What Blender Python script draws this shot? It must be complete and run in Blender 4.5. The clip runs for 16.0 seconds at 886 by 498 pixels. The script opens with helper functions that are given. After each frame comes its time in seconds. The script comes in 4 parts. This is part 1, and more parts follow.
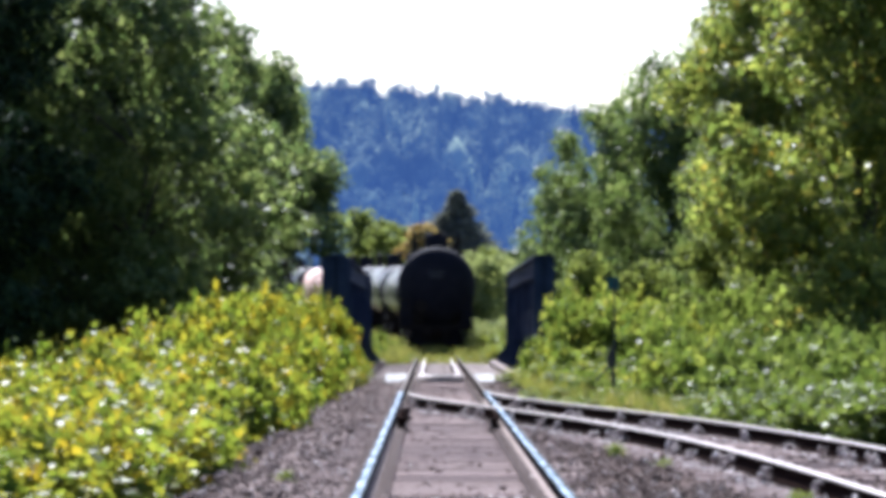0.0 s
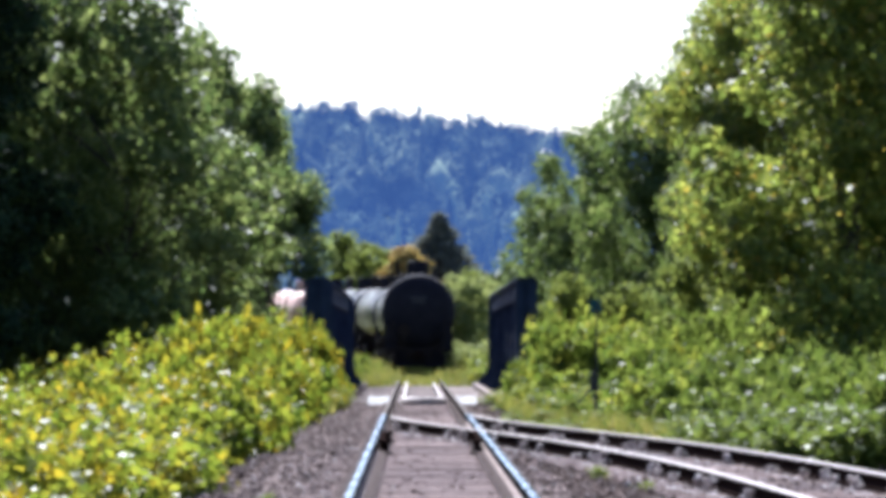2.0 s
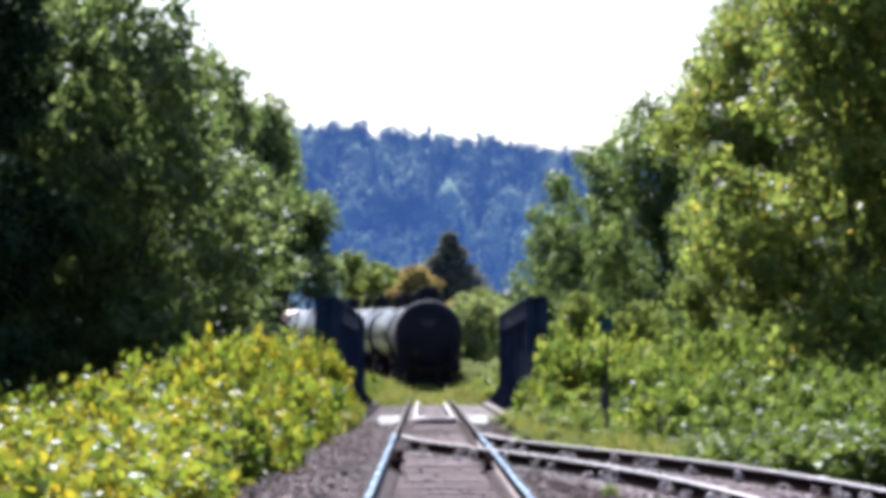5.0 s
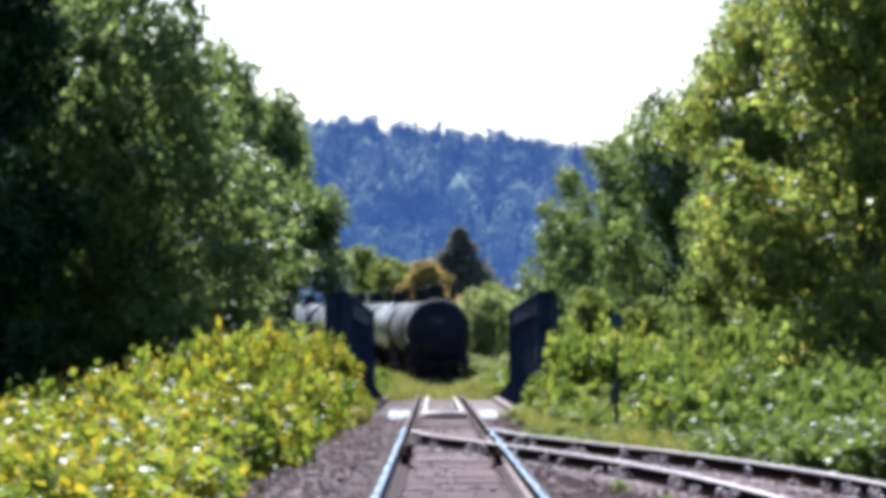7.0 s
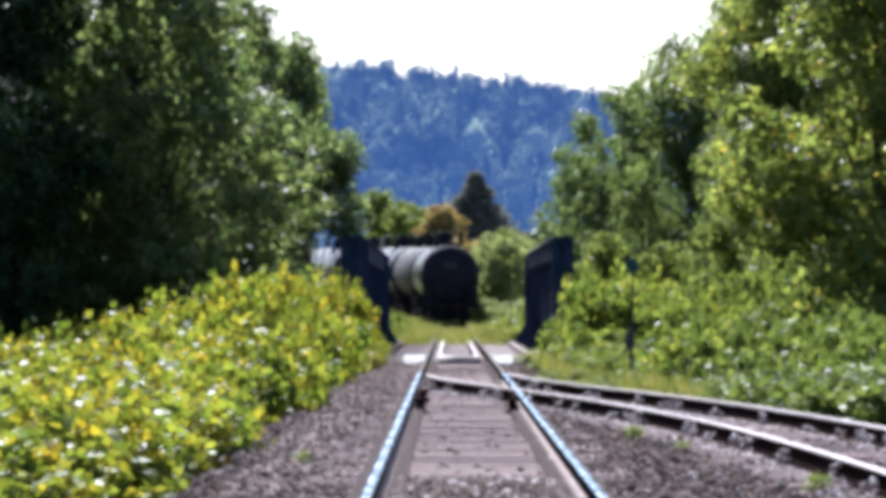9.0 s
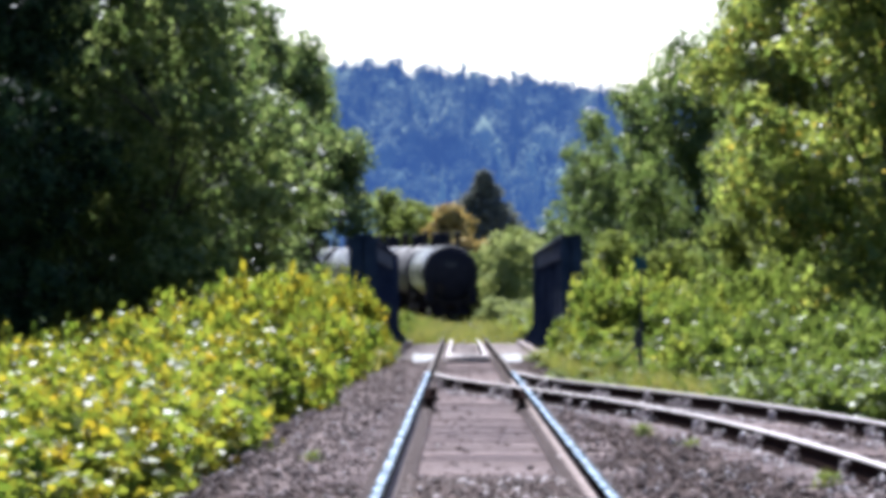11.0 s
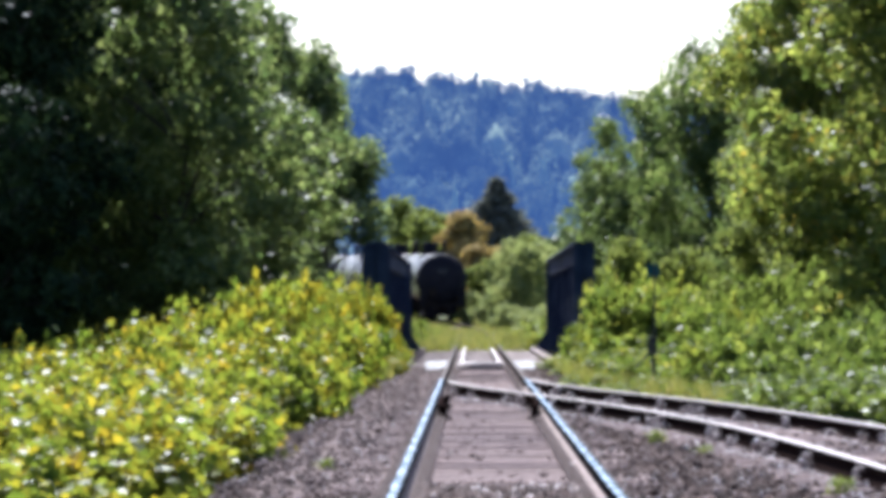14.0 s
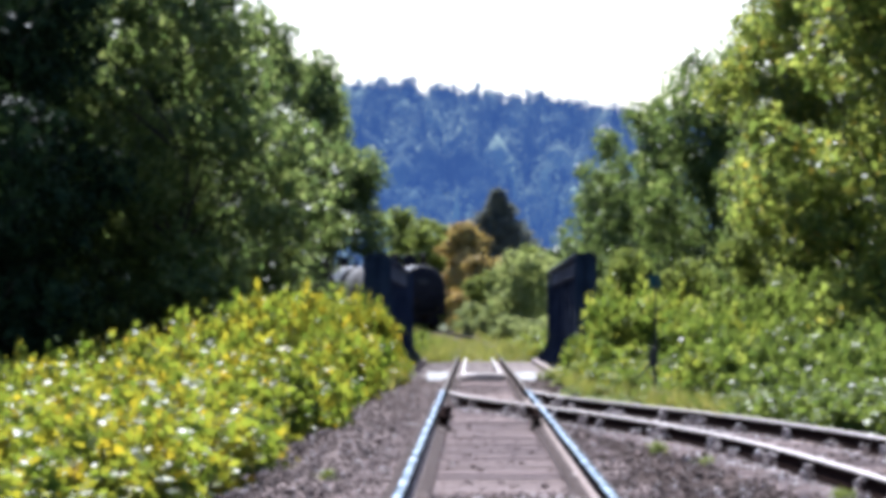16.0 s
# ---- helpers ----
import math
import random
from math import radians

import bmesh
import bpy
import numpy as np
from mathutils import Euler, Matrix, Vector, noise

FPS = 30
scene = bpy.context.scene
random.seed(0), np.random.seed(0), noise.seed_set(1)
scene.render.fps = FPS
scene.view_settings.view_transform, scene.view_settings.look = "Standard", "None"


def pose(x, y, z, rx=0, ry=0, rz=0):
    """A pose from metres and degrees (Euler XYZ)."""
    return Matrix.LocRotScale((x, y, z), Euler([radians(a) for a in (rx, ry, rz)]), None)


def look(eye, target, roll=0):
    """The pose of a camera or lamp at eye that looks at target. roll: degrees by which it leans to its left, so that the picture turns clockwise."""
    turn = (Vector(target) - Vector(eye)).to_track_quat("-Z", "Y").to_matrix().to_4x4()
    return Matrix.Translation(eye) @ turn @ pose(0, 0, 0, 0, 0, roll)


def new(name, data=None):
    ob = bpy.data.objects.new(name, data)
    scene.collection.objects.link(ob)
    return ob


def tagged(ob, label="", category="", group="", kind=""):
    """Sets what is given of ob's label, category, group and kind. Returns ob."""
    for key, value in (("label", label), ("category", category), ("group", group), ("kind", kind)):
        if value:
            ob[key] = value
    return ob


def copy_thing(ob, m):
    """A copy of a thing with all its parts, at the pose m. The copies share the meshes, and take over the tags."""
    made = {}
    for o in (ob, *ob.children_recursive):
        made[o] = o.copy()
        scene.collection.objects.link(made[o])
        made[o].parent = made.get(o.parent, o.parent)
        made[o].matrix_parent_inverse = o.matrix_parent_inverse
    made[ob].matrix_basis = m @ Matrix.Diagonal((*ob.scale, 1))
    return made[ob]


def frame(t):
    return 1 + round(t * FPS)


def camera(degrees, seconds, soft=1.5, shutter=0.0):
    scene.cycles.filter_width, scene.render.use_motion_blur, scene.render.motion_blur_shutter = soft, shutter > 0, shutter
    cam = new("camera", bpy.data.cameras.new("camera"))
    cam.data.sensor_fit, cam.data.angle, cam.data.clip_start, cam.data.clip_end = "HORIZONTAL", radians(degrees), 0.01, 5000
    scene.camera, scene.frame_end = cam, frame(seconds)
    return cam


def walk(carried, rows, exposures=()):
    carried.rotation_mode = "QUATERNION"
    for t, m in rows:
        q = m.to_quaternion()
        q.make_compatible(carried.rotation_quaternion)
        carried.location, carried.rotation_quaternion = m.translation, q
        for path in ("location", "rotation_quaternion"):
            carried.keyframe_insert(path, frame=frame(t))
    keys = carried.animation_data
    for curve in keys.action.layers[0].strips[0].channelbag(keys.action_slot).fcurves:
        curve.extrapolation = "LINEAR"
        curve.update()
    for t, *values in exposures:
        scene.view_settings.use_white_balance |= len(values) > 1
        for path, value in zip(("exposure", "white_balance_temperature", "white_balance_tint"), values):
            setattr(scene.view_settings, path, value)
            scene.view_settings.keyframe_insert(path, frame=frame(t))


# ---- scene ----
cam = camera(13.75, 16.0, soft=5.8)


def eye(tilt, turn, lean):
    """The tripod head: tilt and turn in degrees, and its slight lean."""
    return pose(-0.23, 0, 1.21, tilt, 0, turn) @ pose(0, 0, 0, 0, 0, lean)


PATH = [
    (0.0, eye(91.1713, -0.1895, 0.000)),
    (0.5, eye(91.2653, -0.2176, -0.031)),
    (1.0, eye(91.3369, -0.2367, -0.151)),
    (1.5, eye(91.4733, -0.4063, -0.135)),
    (2.0, eye(91.5239, -0.4650, -0.046)),
    (2.5, eye(91.5013, -0.4226, -0.118)),
    (3.0, eye(91.5284, -0.4017, -0.101)),
    (3.5, eye(91.6389, -0.3614, -0.155)),
    (4.0, eye(91.7466, -0.3610, -0.201)),
    (4.2, eye(91.8449, -0.3364, -0.248)),
    (6.3, eye(91.7750, -0.1774, -0.150)),
    (6.5, eye(91.8352, -0.1903, -0.085)),
    (7.0, eye(91.7414, -0.1476, -0.143)),
    (7.5, eye(91.5303, -0.1357, -0.040)),
    (8.0, eye(91.4541, 0.2292, 0.000)),
    (8.5, eye(91.1390, 0.1640, 0.050)),
    (9.0, eye(90.8786, 0.0998, 0.177)),
    (9.5, eye(90.9840, 0.0990, 0.130)),
    (9.7, eye(90.9625, 0.1278, 0.100)),
    (11.8, eye(90.8550, 0.3015, -0.140)),
    (12.0, eye(90.9512, 0.3291, -0.160)),
    (12.5, eye(90.9552, 0.3866, -0.162)),
    (13.0, eye(90.9878, 0.5303, -0.225)),
    (13.5, eye(90.9532, 0.5145, -0.239)),
    (14.0, eye(90.9755, 0.4313, -0.223)),
    (14.5, eye(91.0205, 0.4361, -0.183)),
    (15.0, eye(91.0723, 0.4430, -0.319)),
    (15.5, eye(91.2236, 0.4997, -0.299)),
    (16.0, eye(91.1474, 0.4525, -0.163)),
]
walk(cam, PATH, [(0.0, 1.75, 5510, 14), (16.0, 1.75, 5510, 14)])

# ---- sky and sun: backlit from ahead, to the left ----
SUN_TURN, SUN_UP = 10.0, 43.0   # degrees to the left of the track, degrees above the horizon
world = bpy.data.worlds.new("sky")
scene.world = world
world.use_nodes = True
wn = world.node_tree.nodes
sky = wn.new("ShaderNodeTexSky")
sky.sky_type = "NISHITA"
sky.sun_disc = False
sky.sun_elevation = radians(SUN_UP)
sky.sun_rotation = radians(-SUN_TURN)
sky.air_density, sky.dust_density, sky.ozone_density = 1.0, 2.0, 1.0
wn["Background"].inputs["Strength"].default_value = 0.06
world.node_tree.links.new(sky.outputs[0], wn["Background"].inputs["Color"])

sun_data = bpy.data.lights.new("sun", "SUN")
sun_data.energy, sun_data.angle, sun_data.color = 4.8, radians(0.6), (1.0, 0.95, 0.86)
sun = new("sun", sun_data)
st, su = radians(SUN_TURN), radians(SUN_UP)
SUN_DIR = Vector((-math.sin(st) * math.cos(su), math.cos(st) * math.cos(su), math.sin(su)))
sun.matrix_world = look(tuple(SUN_DIR * 60), (0, 0, 0))


# ---- materials ----
class Mat:
    """A small builder round a node material."""

    def __init__(self, name, rough=0.7, metal=0.0, spec=0.5):
        self.m = bpy.data.materials.new(name)
        self.m.use_nodes = True
        self.t = self.m.node_tree
        self.n, self.l = self.t.nodes, self.t.links
        self.p = self.n["Principled BSDF"]
        self.p.inputs["Roughness"].default_value = rough
        self.p.inputs["Metallic"].default_value = metal
        self.p.inputs["Specular IOR Level"].default_value = spec
        self.co = self.n.new("ShaderNodeTexCoord").outputs["Object"]

    def noise(self, scale, detail=4.0, rough=0.6, stretch=None):
        co = self.co
        if stretch:
            mp = self.n.new("ShaderNodeMapping")
            mp.inputs["Scale"].default_value = stretch
            self.l.new(co, mp.inputs[0])
            co = mp.outputs[0]
        x = self.n.new("ShaderNodeTexNoise")
        x.inputs["Scale"].default_value, x.inputs["Detail"].default_value = scale, detail
        x.inputs["Roughness"].default_value = rough
        self.l.new(co, x.inputs["Vector"])
        return x.outputs["Fac"]

    def ramp(self, fac, stops):
        r = self.n.new("ShaderNodeValToRGB")
        e = r.color_ramp.elements
        while len(e) < len(stops):
            e.new(0.5)
        for el, (pos, col) in zip(e, stops):
            el.position, el.color = pos, (*col, 1)
        self.l.new(fac, r.inputs[0])
        return r.outputs[0]

    def mix(self, a, b, fac, mode="MIX"):
        x = self.n.new("ShaderNodeMix")
        x.data_type, x.blend_type = "RGBA", mode
        for sock, v in ((x.inputs[0], fac), (x.inputs[6], a), (x.inputs[7], b)):
            if hasattr(v, "is_linked"):
                self.l.new(v, sock)
            elif isinstance(v, tuple):
                sock.default_value = (*v, 1)
            else:
                sock.default_value = v
        return x.outputs[2]

    def color(self, c):
        if isinstance(c, tuple):
            self.p.inputs["Base Color"].default_value = (*c, 1)
        else:
            self.l.new(c, self.p.inputs["Base Color"])
        return self

    def bump(self, fac, strength=0.4, dist=0.02):
        b = self.n.new("ShaderNodeBump")
        b.inputs["Strength"].default_value, b.inputs["Distance"].default_value = strength, dist
        self.l.new(fac, b.inputs["Height"])
        self.l.new(b.outputs[0], self.p.inputs["Normal"])
        return self

    def island(self):
        return self.n.new("ShaderNodeNewGeometry").outputs["Random Per Island"]

    def piece(self):
        return self.n.new("ShaderNodeObjectInfo").outputs["Random"]


def leaf_material(name, stops, through_light=0.4, rough=0.4, spec=0.5,
                  patches=((0.3, (0.62, 0.66, 0.62)), (0.7, (1.15, 1.12, 1.0))), patch_scale=0.9):
    """Leaves: each its own tone, glossy above, letting sunlight through."""
    k = Mat(name, rough, 0.0, spec)
    tone = k.ramp(k.island(), stops)
    patch = k.ramp(k.noise(patch_scale, 3), list(patches))
    col = k.mix(tone, patch, 1.0, "MULTIPLY")
    k.color(col)
    tr = k.n.new("ShaderNodeBsdfTranslucent")
    warm = k.mix(col, (1.3, 1.27, 0.85), 1.0, "MULTIPLY")
    k.l.new(warm, tr.inputs["Color"])
    mx = k.n.new("ShaderNodeMixShader")
    mx.inputs[0].default_value = through_light
    k.l.new(k.p.outputs[0], mx.inputs[1])
    k.l.new(tr.outputs[0], mx.inputs[2])
    k.l.new(mx.outputs[0], k.n["Material Output"].inputs["Surface"])
    return k.m


def make_materials():
    M = {}
    M["leaf_bush"] = leaf_material("bush leaves", [(0.0, (0.088, 0.112, 0.02)), (0.5, (0.162, 0.182, 0.027)),
                                   (1.0, (0.225, 0.225, 0.038))], 0.55, 0.48, 0.16,
                                   ((0.28, (0.45, 0.68, 0.6)), (0.48, (0.92, 1.0, 0.9)), (0.60, (1.45, 1.12, 0.6)), (0.74, (1.7, 0.95, 0.6))), 1.7)
    M["leaf_weed"] = leaf_material("weed leaves", [(0.0, (0.068, 0.098, 0.024)), (0.45, (0.14, 0.172, 0.036)),
                                   (0.85, (0.205, 0.225, 0.055)), (1.0, (0.24, 0.235, 0.07))], 0.52, 0.5, 0.14,
                                   ((0.32, (0.55, 0.72, 0.6)), (0.5, (0.95, 1.0, 0.9)), (0.7, (1.4, 1.15, 0.7))), 1.2)
    M["leaf_green"] = leaf_material("green weed leaves", [(0.0, (0.065, 0.098, 0.026)), (0.6, (0.13, 0.17, 0.04)),
                                    (1.0, (0.165, 0.20, 0.065))], 0.52, 0.5, 0.13)
    # tones held near black: the trees' shade is put into the leaf colour
    M["leaf_darkened"] = leaf_material("broad leaves darkened for shade", [(0.0, (0.010, 0.020, 0.012)), (0.6, (0.018, 0.034, 0.018)),
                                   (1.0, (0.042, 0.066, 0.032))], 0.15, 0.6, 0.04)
    M["leaf_mid"] = leaf_material("green leaves", [(0.0, (0.075, 0.11, 0.042)), (0.6, (0.125, 0.172, 0.065)),
                                  (1.0, (0.19, 0.225, 0.11))], 0.5, 0.5, 0.25)
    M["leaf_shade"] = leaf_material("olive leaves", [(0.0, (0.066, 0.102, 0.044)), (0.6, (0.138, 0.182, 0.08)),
                                    (1.0, (0.235, 0.275, 0.135))], 0.58, 0.5, 0.2)
    M["leaf_gold"] = leaf_material("turning leaves", [(0.0, (0.085, 0.125, 0.038)), (0.55, (0.185, 0.225, 0.062)),
                                   (0.93, (0.27, 0.29, 0.085)), (1.0, (0.36, 0.26, 0.055))], 0.66, 0.45, 0.32)
    M["leaf_soft"] = leaf_material("soft shrub leaves", [(0.0, (0.115, 0.15, 0.045)), (0.6, (0.175, 0.21, 0.065)),
                                   (1.0, (0.25, 0.275, 0.095))], 0.54, 0.65, 0.08)
    M["leaf_rust"] = leaf_material("rusty leaves", [(0.0, (0.25, 0.20, 0.09)), (0.6, (0.43, 0.31, 0.14)),
                                   (1.0, (0.48, 0.35, 0.18))], 0.4, 0.7, 0.08)
    # leaves pale by themselves, raised further with haze in the colour
    M["leaf_pale"] = leaf_material("pale willow leaves, haze-lifted", [(0.0, (0.17, 0.205, 0.095)), (0.6, (0.25, 0.285, 0.135)),
                                   (1.0, (0.33, 0.35, 0.19))], 0.5, 0.7, 0.08)
    # needle tones raised and blued to carry the haze of distance
    M["needle"] = leaf_material("haze-toned conifer needles", [(0.0, (0.14, 0.15, 0.17)), (1.0, (0.175, 0.18, 0.19))], 0.3, 0.95, 0.0)
    M["grass"] = leaf_material("dry grass", [(0.0, (0.10, 0.14, 0.035)), (0.5, (0.18, 0.19, 0.055)), (1.0, (0.28, 0.24, 0.10))], 0.4, 0.6, 0.1)

    k = Mat("bark", 0.9)
    k.color(k.ramp(k.noise(6, 6, 0.7, (1, 1, 0.25)), [(0.3, (0.022, 0.018, 0.015)), (0.7, (0.065, 0.055, 0.045))]))
    k.bump(k.noise(14, 4, 0.6, (1, 1, 0.2)), 0.8, 0.03)
    M["bark"] = k.m

    k = Mat("gravelly soil", 1.0, 0, 0.05)
    big = k.ramp(k.noise(0.35, 4), [(0.35, (0.058, 0.039, 0.034)), (0.65, (0.112, 0.079, 0.071))])
    fine = k.ramp(k.noise(22, 5, 0.7), [(0.3, (0.45, 0.45, 0.46)), (0.7, (1.4, 1.35, 1.3))])
    k.color(k.mix(big, fine, 1.0, "MULTIPLY"))
    k.bump(k.noise(30, 5, 0.7), 0.9, 0.04)
    M["soil"] = k.m

    k = Mat("packed pale fines", 1.0, 0, 0.05)
    k.color(k.mix(k.ramp(k.noise(3.5, 6, 0.7), [(0.33, (0.070, 0.049, 0.045)), (0.66, (0.160, 0.121, 0.113))]),
                  k.ramp(k.noise(17, 5, 0.75), [(0.3, (0.55, 0.53, 0.52)), (0.7, (1.32, 1.32, 1.32))]), 1.0, "MULTIPLY"))
    k.bump(k.noise(20, 5, 0.7), 0.7, 0.03)
    M["fines"] = k.m

    k = Mat("meadow ground", 0.95, 0, 0.2)
    k.color(k.ramp(k.noise(0.8, 6, 0.7), [(0.3, (0.05, 0.07, 0.02)), (0.55, (0.10, 0.11, 0.035)), (0.8, (0.19, 0.16, 0.07))]))
    k.bump(k.noise(6, 5, 0.7), 1.0, 0.1)
    M["meadow"] = k.m

    k = Mat("ballast stone", 0.9, 0, 0.12)
    k.color(k.mix(k.ramp(k.island(), [(0.0, (0.032, 0.020, 0.016)), (0.5, (0.062, 0.039, 0.033)), (0.88, (0.115, 0.077, 0.067)), (1.0, (0.42, 0.37, 0.36))]),
                  k.ramp(k.noise(40, 3), [(0.3, (0.7, 0.7, 0.7)), (0.7, (1.2, 1.2, 1.2))]), 1.0, "MULTIPLY"))
    M["stone"] = k.m

    k = Mat("dusty ballast stone", 0.9, 0, 0.1)
    k.color(k.mix(k.ramp(k.island(), [(0.0, (0.055, 0.038, 0.034)), (0.5, (0.115, 0.082, 0.075)), (0.9, (0.19, 0.145, 0.135)), (1.0, (0.42, 0.37, 0.36))]),
                  k.ramp(k.noise(40, 3), [(0.3, (0.7, 0.7, 0.7)), (0.7, (1.2, 1.2, 1.2))]), 1.0, "MULTIPLY"))
    M["stone_dusty"] = k.m

    k = Mat("weathered tie timber", 0.95, 0, 0.08)
    grain = k.ramp(k.noise(7, 6, 0.7, (0.4, 6, 6)), [(0.3, (0.15, 0.108, 0.102)), (0.7, (0.27, 0.205, 0.195))])
    k.color(k.mix(grain, k.ramp(k.piece(), [(0.0, (0.82, 0.82, 0.82)), (1.0, (1.15, 1.12, 1.08))]), 1.0, "MULTIPLY"))
    k.bump(k.noise(9, 6, 0.7, (0.4, 8, 8)), 0.6, 0.02)
    M["tie"] = k.m

    k = Mat("polished rail head with painted glints", 0.3, 1.0)
    # blue tone stands for reflected sky; the tint noise paints white glints
    k.color(k.ramp(k.noise(3, 5, 0.6, (8, 0.3, 8)), [(0.35, (0.10, 0.125, 0.16)), (0.7, (0.22, 0.25, 0.295))]))
    k.l.new(k.ramp(k.noise(0.9, 5, 0.7, (6, 0.7, 6)), [(0.38, (0.28, 0.335, 0.41)), (0.55, (0.48, 0.53, 0.60)), (0.70, (0.95, 0.96, 0.98))]),
            k.p.inputs["Specular Tint"])
    worn = k.ramp(k.noise(1.1, 5, 0.7, (6, 0.8, 6)), [(0.35, (0.14, 0.14, 0.14)), (0.65, (0.34, 0.34, 0.34))])
    k.l.new(worn, k.p.inputs["Roughness"])
    M["rail_head"] = k.m
    k = Mat("dull rail head", 0.7, 0.1, 0.3)
    k.color(k.ramp(k.noise(3, 5, 0.6, (8, 0.6, 8)), [(0.35, (0.22, 0.18, 0.17)), (0.7, (0.42, 0.36, 0.35))]))
    M["rail_dull"] = k.m
    # rust tone made paler: sunlight on the foot is put into the colour
    k = Mat("rail foot painted sunlit", 0.9, 0.0, 0.15)
    k.color(k.ramp(k.noise(5, 6, 0.7, (2, 1, 2)), [(0.35, (0.10, 0.065, 0.055)), (0.65, (0.25, 0.19, 0.175))]))
    M["foot"] = k.m
    k = Mat("pale ballast stone", 0.85, 0, 0.15)
    k.color(k.ramp(k.island(), [(0.0, (0.12, 0.09, 0.085)), (0.6, (0.26, 0.215, 0.21)), (1.0, (0.55, 0.50, 0.50))]))
    M["stone_pale"] = k.m
    # brown stands in for the dark reflection in the farther rails
    k = Mat("rail head browned for dark reflection", 0.85, 0.0, 0.08)
    k.color(k.ramp(k.noise(3, 5, 0.6, (8, 0.6, 8)), [(0.35, (0.035, 0.025, 0.022)), (0.7, (0.095, 0.07, 0.062))]))
    M["rail_brown"] = k.m
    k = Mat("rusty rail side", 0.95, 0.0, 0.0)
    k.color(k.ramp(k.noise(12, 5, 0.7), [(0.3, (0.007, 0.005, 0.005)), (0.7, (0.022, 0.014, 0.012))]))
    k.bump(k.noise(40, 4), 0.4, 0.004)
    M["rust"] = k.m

    k = Mat("weathered concrete", 0.9, 0, 0.05)
    k.color(k.ramp(k.noise(3, 6, 0.65), [(0.3, (0.10, 0.096, 0.096)), (0.7, (0.21, 0.205, 0.205))]))
    k.bump(k.noise(25, 4), 0.4, 0.01)
    M["concrete"] = k.m

    k = Mat("bleached concrete", 0.9, 0, 0.05)
    k.color(k.ramp(k.noise(4, 6, 0.7), [(0.3, (0.17, 0.16, 0.16)), (0.65, (0.44, 0.43, 0.43))]))
    k.bump(k.noise(25, 4), 0.3, 0.01)
    M["pale"] = k.m
    k = Mat("rusty tie plate", 0.9, 0.0, 0.1)
    k.color(k.ramp(k.noise(20, 5, 0.7), [(0.3, (0.075, 0.052, 0.046)), (0.7, (0.14, 0.10, 0.09))]))
    M["plate"] = k.m

    k = Mat("silvered deck timber", 0.9, 0, 0.12)
    k.color(k.mix(k.ramp(k.noise(6, 6, 0.7, (0.5, 5, 5)), [(0.3, (0.13, 0.10, 0.092)), (0.7, (0.30, 0.25, 0.235))]),
                  k.ramp(k.piece(), [(0.0, (0.75, 0.72, 0.7)), (1.0, (1.2, 1.18, 1.15))]), 1.0, "MULTIPLY"))
    k.bump(k.noise(9, 5, 0.7, (0.5, 7, 7)), 0.5, 0.015)
    M["deck"] = k.m

    k = Mat("blue-black girder paint", 0.8, 0.0, 0.04)
    k.color(k.mix(k.ramp(k.noise(1.3, 6, 0.65), [(0.3, (0.018, 0.028, 0.060)), (0.75, (0.045, 0.068, 0.125))]),
                  (0.09, 0.045, 0.03), k.ramp(k.noise(5, 6, 0.75), [(0.62, (0, 0, 0)), (0.75, (0.7, 0.7, 0.7))])))
    k.bump(k.noise(14, 4), 0.2, 0.01)
    M["girder"] = k.m

    k = Mat("black tank paint", 0.27, 0.0, 0.15)
    k.color(k.mix(k.ramp(k.noise(1.2, 6, 0.7, (1, 0.6, 0.35)), [(0.3, (0.005, 0.005, 0.007)), (0.75, (0.014, 0.013, 0.015))]),
                  (0.07, 0.055, 0.05), k.ramp(k.noise(3, 6, 0.75, (1, 2.5, 0.3)), [(0.6, (0, 0, 0)), (0.85, (0.4, 0.4, 0.4))])))
    k.bump(k.noise(2, 3), 0.08, 0.02)
    M["tank"] = k.m
    k = Mat("dusty brown-black tank paint", 0.6, 0.0, 0.12)
    k.color(k.mix(k.ramp(k.noise(1.2, 6, 0.7, (1, 0.6, 0.35)), [(0.3, (0.022, 0.017, 0.018)), (0.75, (0.042, 0.033, 0.033))]),
                  (0.09, 0.07, 0.062), k.ramp(k.noise(3, 6, 0.75, (1, 2.5, 0.3)), [(0.6, (0, 0, 0)), (0.85, (0.5, 0.5, 0.5))])))
    M["tank_dusty"] = k.m
    # the bluish lift in this black is haze put into the colour
    k = Mat("dull black paint with haze lift", 0.85, 0.0, 0.1)
    k.color(k.ramp(k.noise(1.5, 6, 0.7), [(0.3, (0.008, 0.008, 0.014)), (0.75, (0.020, 0.018, 0.027))]))
    M["head"] = k.m
    k = Mat("primer red tank paint", 0.5, 0.0, 0.5)
    k.color(k.ramp(k.noise(1.2, 6, 0.7), [(0.3, (0.42, 0.22, 0.17)), (0.75, (0.58, 0.36, 0.29))]))
    M["tank_red"] = k.m
    k = Mat("grimy running gear", 0.9, 0.0, 0.15)
    k.color(k.ramp(k.noise(4, 6, 0.7), [(0.3, (0.008, 0.006, 0.007)), (0.75, (0.028, 0.02, 0.019))]))
    M["grime"] = k.m
    k = Mat("faded stencil paint", 0.6)
    k.color(k.ramp(k.noise(8, 4), [(0.3, (0.018, 0.018, 0.026)), (0.7, (0.03, 0.03, 0.04))]))
    M["stencil"] = k.m
    k = Mat("teal enamel", 0.6, 0.0, 0.2)
    k.color(k.ramp(k.noise(5, 4), [(0.3, (0.002, 0.035, 0.042)), (0.7, (0.006, 0.07, 0.08))]))
    M["teal"] = k.m
